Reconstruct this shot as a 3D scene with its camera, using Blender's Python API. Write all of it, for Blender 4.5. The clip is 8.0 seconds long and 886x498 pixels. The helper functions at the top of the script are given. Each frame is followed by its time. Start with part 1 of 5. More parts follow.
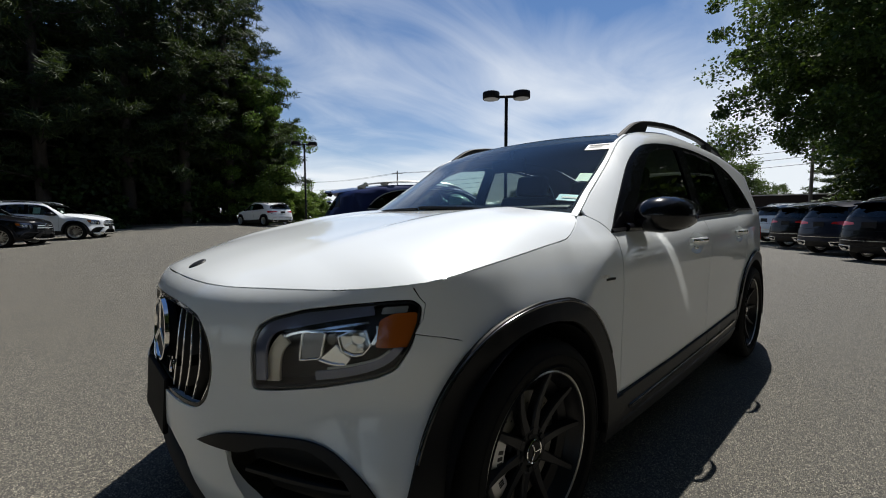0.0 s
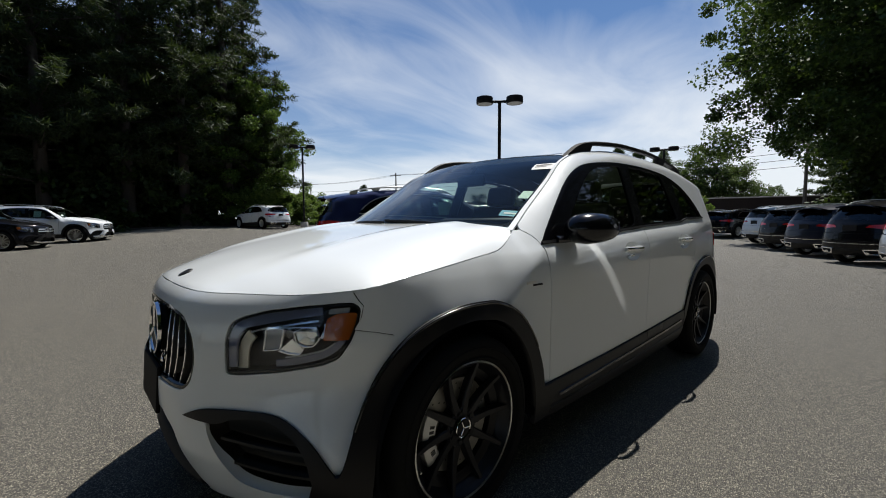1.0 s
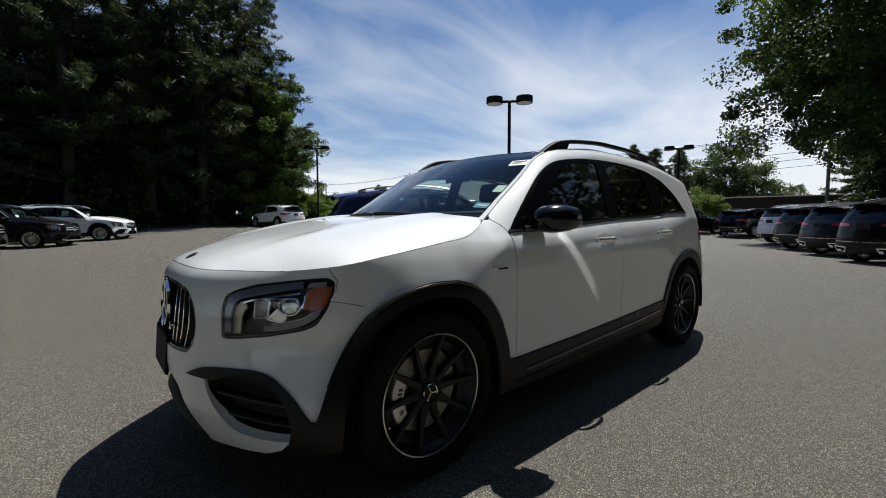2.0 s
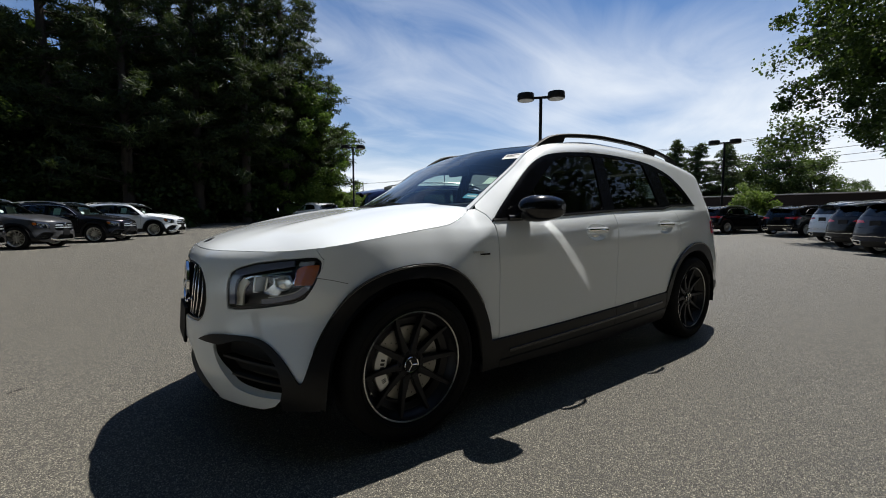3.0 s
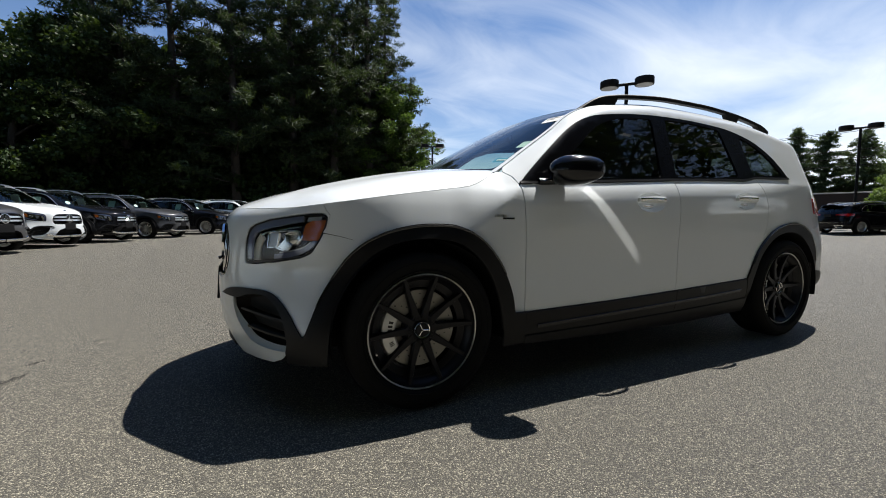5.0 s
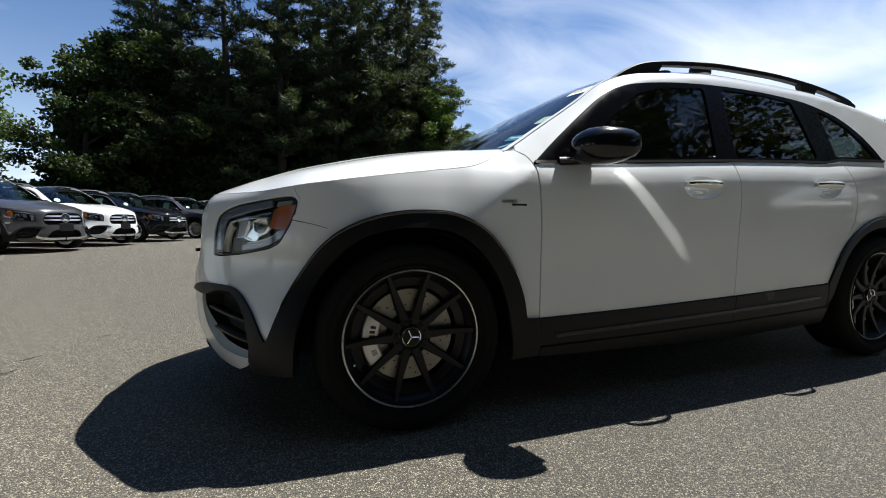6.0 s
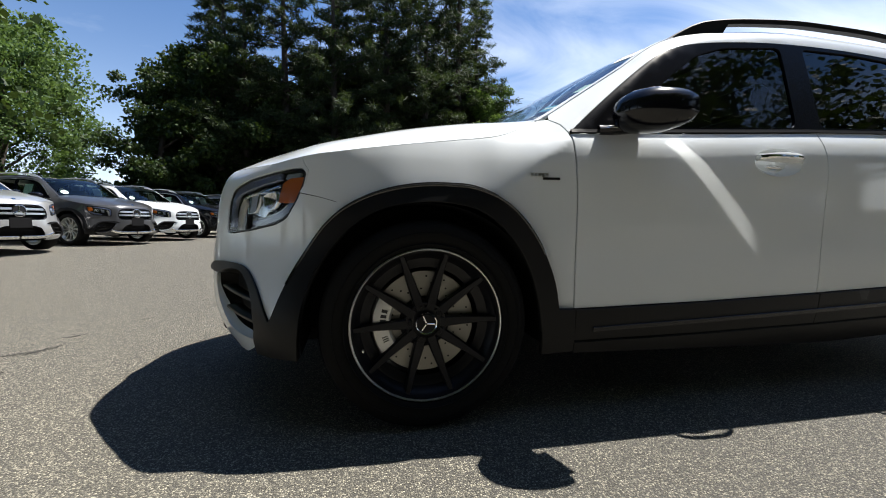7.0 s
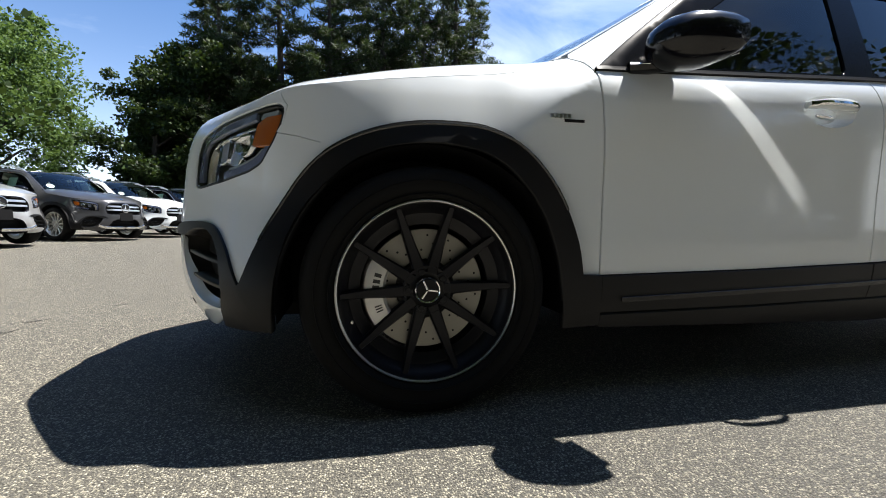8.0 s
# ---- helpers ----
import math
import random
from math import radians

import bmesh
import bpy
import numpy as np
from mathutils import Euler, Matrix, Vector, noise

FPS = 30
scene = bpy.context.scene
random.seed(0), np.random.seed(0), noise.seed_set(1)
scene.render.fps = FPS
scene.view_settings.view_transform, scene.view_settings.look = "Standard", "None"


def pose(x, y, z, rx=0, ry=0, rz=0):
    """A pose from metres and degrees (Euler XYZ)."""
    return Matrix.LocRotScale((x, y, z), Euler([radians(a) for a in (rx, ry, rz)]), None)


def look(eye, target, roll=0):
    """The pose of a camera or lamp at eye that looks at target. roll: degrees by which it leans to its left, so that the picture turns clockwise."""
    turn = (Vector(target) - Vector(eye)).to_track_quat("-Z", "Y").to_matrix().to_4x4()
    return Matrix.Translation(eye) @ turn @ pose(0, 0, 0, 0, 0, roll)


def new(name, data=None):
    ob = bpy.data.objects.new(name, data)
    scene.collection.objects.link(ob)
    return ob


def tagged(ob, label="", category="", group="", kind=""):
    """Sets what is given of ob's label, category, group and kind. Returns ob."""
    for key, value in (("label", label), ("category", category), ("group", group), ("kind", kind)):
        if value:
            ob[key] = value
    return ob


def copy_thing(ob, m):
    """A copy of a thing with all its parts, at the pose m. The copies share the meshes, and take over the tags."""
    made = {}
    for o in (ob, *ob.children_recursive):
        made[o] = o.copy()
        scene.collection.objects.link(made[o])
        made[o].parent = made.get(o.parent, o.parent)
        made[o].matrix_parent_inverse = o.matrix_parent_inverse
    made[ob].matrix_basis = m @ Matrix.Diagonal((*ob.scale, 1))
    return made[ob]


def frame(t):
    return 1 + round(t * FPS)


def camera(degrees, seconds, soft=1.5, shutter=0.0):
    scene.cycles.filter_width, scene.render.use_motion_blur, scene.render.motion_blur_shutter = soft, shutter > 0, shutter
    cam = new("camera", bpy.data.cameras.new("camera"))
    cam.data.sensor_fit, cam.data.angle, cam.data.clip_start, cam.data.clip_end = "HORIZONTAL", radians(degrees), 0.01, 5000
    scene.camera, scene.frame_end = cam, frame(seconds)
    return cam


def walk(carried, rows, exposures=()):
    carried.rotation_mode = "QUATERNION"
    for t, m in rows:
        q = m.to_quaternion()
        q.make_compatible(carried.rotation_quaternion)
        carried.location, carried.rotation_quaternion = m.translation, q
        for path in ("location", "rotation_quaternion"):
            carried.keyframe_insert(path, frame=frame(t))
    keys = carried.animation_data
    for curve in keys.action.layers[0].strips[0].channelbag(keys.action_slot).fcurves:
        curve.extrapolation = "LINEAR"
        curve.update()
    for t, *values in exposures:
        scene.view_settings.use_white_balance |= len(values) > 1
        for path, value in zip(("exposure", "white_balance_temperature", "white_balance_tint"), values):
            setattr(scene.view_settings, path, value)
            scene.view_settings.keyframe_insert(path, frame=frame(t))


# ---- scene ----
cam = camera(94.3, 8.0, 1.0)
PATH = [
    (0, (-0.137, -1.588, 1.084), (1.218, -0.125, 0.935), -0.1),
    (0.5, (-0.147, -1.75, 1.136), (1.21, -0.287, 0.991), -0.2),
    (1, (-0.166, -1.924, 1.141), (1.191, -0.462, 0.999), -0.2),
    (1.5, (-0.174, -2.067, 1.131), (1.186, -0.608, 0.987), -0.2),
    (2.8, (-0.105, -2.437, 1.043), (1.072, -0.826, 0.903), -0.1),
    (3, (-0.078, -2.493, 1.044), (1.092, -0.877, 0.895), -0.1),
    (3.5, (-0.044, -2.565, 0.962), (0.846, -0.781, 0.812), 0.2),
    (4, (0.015, -2.605, 0.9), (0.845, -0.791, 0.746), 0.2),
    (4.5, (0.096, -2.61, 0.885), (0.93, -0.798, 0.732), 0.3),
    (4.7, (0.144, -2.603, 0.874), (0.98, -0.792, 0.723), 0.2),
    (5.8, (0.483, -2.385, 0.81), (1.272, -0.553, 0.673), 0.1),
    (6, (0.53, -2.353, 0.794), (1.174, -0.465, 0.657), 0.2),
    (6.5, (0.632, -2.312, 0.776), (1.043, -0.359, 0.639), 0.6),
    (7, (0.672, -2.24, 0.704), (1.091, -0.289, 0.573), 0.6),
    (7.5, (0.704, -2.125, 0.612), (1.131, -0.175, 0.49), 0.7),
    (8, (0.695, -2.032, 0.547), (1.131, -0.084, 0.428), 0.7),
]
walk(cam, [(t, look(eye, target, roll)) for t, eye, target, roll in PATH],
     exposures=[(0, .46), (1.5, .44), (3, .57), (4.5, .80), (6, 1.02), (7, 1.25), (8, 1.58)])

# ---- daylight: a high sun behind the subject, a blue sky with thin cirrus ----
TO_SUN = Vector((.495, .195, 1.0)).normalized()
sun = new("sun", bpy.data.lights.new("sun", "SUN"))
sun.data.energy, sun.data.angle, sun.data.color = 5.0, radians(.53), (1.0, .958, .89)
sun.matrix_world = look(TO_SUN * 60, (0, 0, 0))

# added narrow-beam lamp, standing in for sun the door mirror throws onto the front door
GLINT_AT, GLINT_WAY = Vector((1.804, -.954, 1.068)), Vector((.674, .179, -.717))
glint = new("added_glint_lamp", bpy.data.lights.new("added_glint_lamp", "AREA"))
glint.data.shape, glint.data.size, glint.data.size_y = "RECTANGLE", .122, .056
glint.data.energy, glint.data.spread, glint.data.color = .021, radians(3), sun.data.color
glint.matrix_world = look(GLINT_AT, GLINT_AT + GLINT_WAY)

world = bpy.data.worlds.new("sky")
scene.world = world
world.use_nodes = True
wn, wl = world.node_tree.nodes, world.node_tree.links
wn.clear()
sky = wn.new("ShaderNodeTexSky")
sky.sky_type, sky.sun_disc = "NISHITA", False
sky.sun_elevation = math.asin(TO_SUN.z)
sky.sun_rotation = math.atan2(TO_SUN.x, TO_SUN.y)
sky.air_density, sky.dust_density, sky.ozone_density = 1.0, .3, 2.6


def wnode(kind, **values):
    n = wn.new(kind)
    for k, v in values.items():
        n.inputs[k].default_value = v
    return n


coord = wn.new("ShaderNodeTexCoord")
split = wn.new("ShaderNodeSeparateXYZ")
wl.new(coord.outputs["Generated"], split.inputs[0])


def wmath(op, a, b=None):
    n = wn.new("ShaderNodeMath")
    n.operation = op
    for i, v in enumerate((a, b)):
        if v is None:
            continue
        if isinstance(v, (int, float)):
            n.inputs[i].default_value = v
        else:
            wl.new(v, n.inputs[i])
    return n.outputs[0]


# cirrus lies on a high flat layer: direction over height gives its place
up = wmath("MAXIMUM", split.outputs["Z"], .04)
layer = wn.new("ShaderNodeCombineXYZ")
wl.new(wmath("DIVIDE", split.outputs["X"], wmath("ADD", up, .12)), layer.inputs[0])
wl.new(wmath("DIVIDE", split.outputs["Y"], wmath("ADD", up, .12)), layer.inputs[1])
turned = wn.new("ShaderNodeMapping")
turned.inputs["Rotation"].default_value = (0, 0, radians(-28))
turned.inputs["Scale"].default_value = (.8, 1.7, 1)
turned.inputs["Location"].default_value = (.3, .15, 0)
wl.new(layer.outputs[0], turned.inputs[0])
streak = wnode("ShaderNodeTexNoise", Scale=1.0, Detail=8.0, Roughness=.58, Distortion=1.1)
wl.new(turned.outputs[0], streak.inputs["Vector"])
broad = wnode("ShaderNodeTexNoise", Scale=.55, Detail=3.0, Roughness=.5, Distortion=.3)
wl.new(layer.outputs[0], broad.inputs["Vector"])
veil = wmath("ADD", wmath("MULTIPLY", streak.outputs[0], .42), wmath("MULTIPLY", broad.outputs[0], .88))
veil = wmath("MULTIPLY", wmath("ADD", wmath("SUBTRACT", veil, .625), wmath("MULTIPLY", wmath("MULTIPLY", split.outputs["X"], .38), wmath("MAXIMUM", wmath("SUBTRACT", 1.0, wmath("MULTIPLY", split.outputs["Z"], 1.7)), 0.0))), 2.0)
veil = wmath("MINIMUM", wmath("MAXIMUM", veil, 0.0), .82)
# the cirrus thins out away from the sun's side of the sky
side = wmath("ADD", wmath("MULTIPLY", split.outputs["X"], .4), wmath("MULTIPLY", split.outputs["Y"], .55))
veil = wmath("MULTIPLY", veil, wmath("MINIMUM", wmath("MAXIMUM", wmath("ADD", side, .8), .35), 1.0))
haze = wmath("POWER", wmath("SUBTRACT", 1.0, wmath("MINIMUM", wmath("MAXIMUM", split.outputs["Z"], 0.0), 1.0)), 6.5)
veil = wmath("MINIMUM", wmath("ADD", veil, wmath("MULTIPLY", haze, .72)), .92)
white = wn.new("ShaderNodeMix")
white.data_type = "RGBA"
wl.new(veil, white.inputs["Factor"])
deep = wn.new("ShaderNodeMix")
deep.data_type, deep.blend_type = "RGBA", "MULTIPLY"
deep.inputs["Factor"].default_value = 1.0
wl.new(sky.outputs[0], deep.inputs["A"])
deep.inputs["B"].default_value = (1.12, 1.52, 1.92, 1)
wl.new(deep.outputs["Result"], white.inputs["A"])
white.inputs["B"].default_value = (20, 21, 22, 1)
back = wnode("ShaderNodeBackground", Strength=.032)
wl.new(white.outputs["Result"], back.inputs["Color"])
out = wn.new("ShaderNodeOutputWorld")
wl.new(back.outputs[0], out.inputs[0])

# ---- materials ----
def material(name, base=(.5, .5, .5), rough=.5, metal=0.0, coat=0.0, spec=.5):
    m = bpy.data.materials.new(name)
    m.use_nodes = True
    b = m.node_tree.nodes["Principled BSDF"]
    b.inputs["Base Color"].default_value = (*base, 1)
    b.inputs["Roughness"].default_value = rough
    b.inputs["Metallic"].default_value = metal
    b.inputs["Coat Weight"].default_value = coat
    b.inputs["Coat Roughness"].default_value = .02
    b.inputs["Specular IOR Level"].default_value = spec
    return m


def add(m, kind, **values):
    n = m.node_tree.nodes.new(kind)
    for k, v in values.items():
        n.inputs[k].default_value = v
    return n


def link(m, a, b):
    m.node_tree.links.new(a, b)


def body_of(m):
    return m.node_tree.nodes["Principled BSDF"]


def place_of(m, scale=(1, 1, 1), space="Object"):
    c = add(m, "ShaderNodeTexCoord")
    p = add(m, "ShaderNodeMapping")
    p.inputs["Scale"].default_value = scale
    link(m, c.outputs[space], p.inputs[0])
    return p.outputs[0]


def noise_of(m, vector, scale, detail=4.0, rough=.5):
    n = add(m, "ShaderNodeTexNoise", Scale=scale, Detail=detail, Roughness=rough)
    link(m, vector, n.inputs["Vector"])
    return n.outputs[0]


def ramp_of(m, value, stops):
    r = add(m, "ShaderNodeValToRGB")
    e = r.color_ramp.elements
    while len(e) < len(stops):
        e.new(.5)
    for k, (at, c) in zip(e, stops):
        k.position, k.color = at, (*c, 1)
    link(m, value, r.inputs[0])
    return r.outputs[0]


def mix_of(m, f, a, b, mode="MIX"):
    n = add(m, "ShaderNodeMix")
    n.data_type, n.blend_type = "RGBA", mode
    for s, v in (("Factor", f), ("A", a), ("B", b)):
        if isinstance(v, (int, float)):
            n.inputs[s].default_value = v
        elif isinstance(v, tuple):
            n.inputs[s].default_value = (*v, 1)
        else:
            link(m, v, n.inputs[s])
    return n.outputs["Result"]


def bump_of(m, height, strength, distance, under=None):
    n = add(m, "ShaderNodeBump", Strength=strength, Distance=distance)
    link(m, height, n.inputs["Height"])
    if under is not None:
        link(m, under, n.inputs["Normal"])
    return n.outputs[0]


def paint(name, base, rough=.32, metal=0.0, lacquer=1.0, spec=.5):
    """Car paint under clear lacquer, with a fine orange peel and a film of dust."""
    m = material(name, base, rough, metal, lacquer, spec)
    v = place_of(m)
    dust = noise_of(m, v, 3.5, 5, .6)
    link(m, mix_of(m, ramp_of(m, dust, [(.45, (0, 0, 0)), (.85, (.025, .025, .025))]), base, tuple(min(.42, 4 * c + .02) for c in base)), body_of(m).inputs["Base Color"])
    peel = noise_of(m, v, 260, 2)
    link(m, bump_of(m, peel, .012, .002), body_of(m).inputs["Coat Normal"])
    rough_map = ramp_of(m, dust, [(.4, (.03, .03, .03)), (.85, (.09, .09, .09))])
    link(m, rough_map, body_of(m).inputs["Coat Roughness"])
    return m


def glass(name, tint, shine=1.0):
    """Thin automotive glass: tinted clear, with a mirror gloss that grows at a slant."""
    m = bpy.data.materials.new(name)
    m.use_nodes = True
    n = m.node_tree.nodes
    n.clear()
    lay = add(m, "ShaderNodeLayerWeight", Blend=.5)
    power, scaled = add(m, "ShaderNodeMath"), add(m, "ShaderNodeMath")
    power.operation, scaled.operation = "POWER", "MULTIPLY_ADD"
    power.inputs[1].default_value = 5.0
    link(m, lay.outputs["Facing"], power.inputs[0])
    link(m, power.outputs[0], scaled.inputs[0])
    scaled.inputs[1].default_value, scaled.inputs[2].default_value = .92, .042
    clear, gloss, mixed, end = (add(m, k) for k in ("ShaderNodeBsdfTransparent", "ShaderNodeBsdfGlossy", "ShaderNodeMixShader", "ShaderNodeOutputMaterial"))
    clear.inputs[0].default_value = (*tint, 1)
    gloss.inputs["Roughness"].default_value = .015
    gloss.inputs["Color"].default_value = (shine, shine, shine, 1)
    link(m, scaled.outputs[0], mixed.inputs[0])
    link(m, clear.outputs[0], mixed.inputs[1])
    link(m, gloss.outputs[0], mixed.inputs[2])
    link(m, mixed.outputs[0], end.inputs[0])
    return m


def plastic(name, base, rough, grain=900, spec=.3):
    m = material(name, base, rough, spec=spec)
    v = place_of(m)
    link(m, bump_of(m, noise_of(m, v, grain, 2), .12, .001), body_of(m).inputs["Normal"])
    big = noise_of(m, v, 6, 4)
    link(m, mix_of(m, ramp_of(m, big, [(.4, (0, 0, 0)), (.9, (.25, .25, .25))]), base, tuple(min(1, c * 1.8 + .004) for c in base)), body_of(m).inputs["Base Color"])
    return m


PAINT_WHITE = paint("white_paint", (.66, .695, .715), .45, .03, 1.0, .05)
PAINT_BLACK = paint("black_paint", (.004, .004, .005), .25, 0, .4, .1)
PAINT_GREY = paint("grey_paint", (.055, .056, .06), .35, .4, .7, .3)
PAINT_SILVER = paint("silver_paint", (.46, .465, .47), .35, metal=.6)
PAINT_NAVY = paint("navy_paint", (.010, .016, .075), .3, .3, .7, .3)
PAINT_SLATE = paint("slate_paint", (.012, .014, .026), .35, .3, .5, .15)
GLOSS_BLACK = paint("gloss_black_trim", (.004, .004, .006), .2, 0, .55, .1)
CLADDING = plastic("grained_black_cladding", (.007, .007, .0078), .42, spec=.2)
DARK = plastic("dark_plastic", (.004, .004, .0045), .7, spec=.12)
SATIN_BLACK = material("satin_black_metal", (.010, .010, .011), .5, .0, 0, .2)
WINDOW_BLACK = material("black_window_trim", (.0025, .0025, .0035), .22, 0, 0, .06)
RAIL_BLACK = material("black_rail", (.008, .008, .008), .6, 0, 0, .12)
FRIT = material("printed_black_border", (.003, .003, .003), .8, 0, 0, .05)
RIM_BLACK = material("black_wheel_lacquer", (.006, .006, .008), .36, 0, 0, .24)
CHROME = material("chrome", (.80, .80, .80), .08, 1.0)
SILVER = material("brushed_silver", (.62, .62, .60), .3, 1.0)
RUBBER = plastic("tyre_rubber", (.006, .006, .006), .75, 300, .12)
AMBER = material("amber_lens", (.40, .10, .012), .18, 0, .6)
RED_LENS = material("red_lens", (.40, .008, .010), .12, 0, .8)
PALE_LENS = material("pale_lens", (.30, .32, .34), .08, 0, .8)
# the sky's reflection is put into the base colour as blue
GUIDE = material("light_guide_plastic", (.13, .145, .22), .06, 0, 1.0)
CHEEK = material("warm_reflector", (.66, .60, .48), .35, .3)
PANE_GREY = material("grey_lamp_pane", (.30, .31, .33), .12, 0, .8)
BOWL = material("polished_reflector", (.86, .86, .84), .16, 1.0)
LAMP_DARK = material("lamp_housing_black", (.006, .006, .007), .35, 0, 0, .3)
DARK_LENS = material("dark_lens", (.03, .032, .036), .05, 0, 1.0)
CLEAR = glass("clear_glass", (.90, .92, .94), .7)
SCREEN = glass("windscreen_glass", (.76, .85, .82))
TINTED = glass("tinted_glass", (.52, .64, .61))
PRIVACY = glass("privacy_glass", (.17, .205, .20))
ROOF_GLASS = paint("dark_roof_glass", (.008, .009, .014), .15)
MIRROR = material("mirror_glass", (.92, .92, .92), .04, 1.0)
LEATHER = plastic("black_leather", (.018, .018, .018), .5, 500)
DISC = material("brake_disc_iron", (.30, .29, .26), .45, .6)
CALIPER = material("silver_caliper", (.58, .58, .57), .35, .5)
PAPER = material("white_paper", (.8, .8, .78), .7)
BLUE_STICKER = material("blue_sticker", (.05, .28, .42), .5)
GREEN_STICKER = material("pale_green_sticker", (.55, .66, .55), .6)
INK = material("dark_ink", (.03, .03, .03), .7)
LIP_BLACK = material("worn_black_edge", (.012, .012, .012), .2, 0, .5, .5)
MESH_GREY = plastic("grey_intake_mesh", (.02, .019, .018), .7, 300)
# ---- the subject car's body: plan outline, heights and insets ----
PLAN = [(.062, 0), (.074, -.25), (.115, -.41), (.192, -.525), (.335, -.687), (.5, -.819), (.72, -.882), (.95, -.905), (1.4, -.907),
        (2.4, -.91), (3.3, -.908), (3.74, -.905), (4.1, -.885), (4.35, -.852), (4.5, -.765), (4.59, -.55), (4.625, -.25), (4.634, 0)]


def spline(points, per=24):
    """A dense Catmull-Rom curve through the points, even outside its ends."""
    p = np.array(points, float)
    ends = p[1] * (1, -1), p[-2] * (1, -1)
    q = np.vstack((ends[0], p, ends[1]))
    out = []
    for i in range(len(p) - 1):
        a, b, c, d = q[i:i + 4]
        for t in np.arange(per) / per:
            out.append(.5 * (2 * b + (c - a) * t + (2 * a - 5 * b + 4 * c - d) * t * t + (3 * b - a - 3 * c + d) * t ** 3))
    return np.array(out + [p[-1]])


CURVE = spline(PLAN)
ARC = np.concatenate(([0], np.cumsum(np.hypot(*np.diff(CURVE, axis=0).T))))
_tan = np.gradient(CURVE, ARC, axis=0)
_tan /= np.hypot(*_tan.T)[:, None]
_ker = np.ones(9) / 9
for _k in (0, 1):
    _tan[4:-4, _k] = np.convolve(_tan[:, _k], _ker, "valid")


def ux(x):
    return np.interp(x, CURVE[:, 0], ARC)


def uy(y):
    n = np.searchsorted(CURVE[:, 0], 1.0)
    return np.interp(-np.abs(y), CURVE[:n, 1][::-1], ARC[:n][::-1])


def curve(points):
    """A smooth curve through (x, value) pairs: cubic with limited slopes."""
    p = np.array(points, float)
    x, y = p.T
    h, d = np.diff(x), np.diff(p[:, 1]) / np.diff(x)
    m = np.zeros(len(x))
    m[0], m[-1] = d[0], d[-1]
    for i in range(1, len(x) - 1):
        if d[i - 1] * d[i] > 0:
            w1, w2 = 2 * h[i] + h[i - 1], h[i] + 2 * h[i - 1]
            m[i] = (w1 + w2) / (w1 / d[i - 1] + w2 / d[i])

    def f(v):
        v = np.clip(v, x[0], x[-1])
        i = np.clip(np.searchsorted(x, v) - 1, 0, len(x) - 2)
        t = (v - x[i]) / h[i]
        return ((1 + 2 * t) * (1 - t) ** 2 * y[i] + t * (1 - t) ** 2 * h[i] * m[i]
                + t * t * (3 - 2 * t) * y[i + 1] + t * t * (t - 1) * h[i] * m[i + 1])
    return f


ztop = curve([(0, .905), (.1, .9), (.3, .9), (.478, .915), (.715, .949), (1.015, .989), (1.17, 1.011), (1.23, 1.032), (1.3, 1.066), (1.36, 1.096), (1.53, 1.205), (1.75, 1.35),
              (1.92, 1.468), (2.05, 1.52), (2.2, 1.552), (2.7, 1.6), (3.33, 1.583), (3.94, 1.49), (4.3, 1.43), (4.634, 1.4)])
belt = curve([(0, 1.03), (1.3, 1.03), (1.44, 1.035), (1.86, 1.055), (2.53, 1.092), (3.3, 1.12), (3.8, 1.148), (4.634, 1.16)])
band = curve([(0, .05), (.3, .1), (.6, .2), (1.1, .22), (1.36, .15), (1.75, .09), (2.2, .07), (4.634, .07)])
rolled = curve([(0, .03), (.3, .03), (.46, .022), (.54, .016), (.64, .03), (.76, .047), (.9, .058), (1.06, .062), (1.16, .058), (1.23, .065), (1.3, .078), (1.36, .092), (1.75, .075), (2.2, .05), (4.634, .05)])
low_side = curve([(.1, .1), (.18, .05), (.25, .025), (.35, .006), (.5, 0), (.65, 0), (.8, .003), (.93, .008), (1.0, .018), (1.05, .034), (1.12, .05)])
shoulder = curve([(.1, 0), (.6, 0), (.75, -.006), (.86, -.012), (.93, -.011), (.98, -.005), (1.02, .004), (1.05, .010), (1.12, .010)])
low_front = curve([(.1, .16), (.2, .09), (.28, .045), (.4, .01), (.55, 0), (.7, .01), (.8, .027), (.85, .043), (.88, .059), (.9, .077), (.91, .088)])
low_rear = curve([(.1, .2), (.25, .08), (.4, 0), (.6, 0), (.8, .03), (1.0, .075), (1.1, .12), (1.2, .18), (1.3, .245), (1.4, .315), (1.5, .39), (1.6, .46)])


def inset(x, y, z):
    b = belt(x)
    over = np.maximum(z - b, 0)
    flank = np.minimum(z - (b - 1.05), 1.05)
    fade = np.clip((3.9 - x) / .5, 0, 1) * np.clip((x - 1.3) / .2, 0, 1)
    side = low_side(flank) + shoulder(flank) * fade + .33 * over + .06 * over ** 2
    w = np.clip((z - ztop(x) + band(x)) / band(x), 0, 1.3)
    side = side + rolled(x) * w ** (1.05 + .95 * np.clip((x - 1.05) / .7, 0, 1))
    s = np.clip((x - .05) / .5, 0, 1)
    s = s * s * (3 - 2 * s)
    low, wide = np.clip((.66 - z) / .32, 0, 1), np.clip(1 - np.abs(x - .42) / .45, 0, 1)
    low = low * low * (3 - 2 * low) * wide * wide * (3 - 2 * wide)
    r = np.clip((x - 4.02) / .48, 0, 1)
    r = r * r * (3 - 2 * r)
    return (s * side + (1 - s) * (low_front(z))) * (1 - r) + low_rear(z) * r - .075 * low


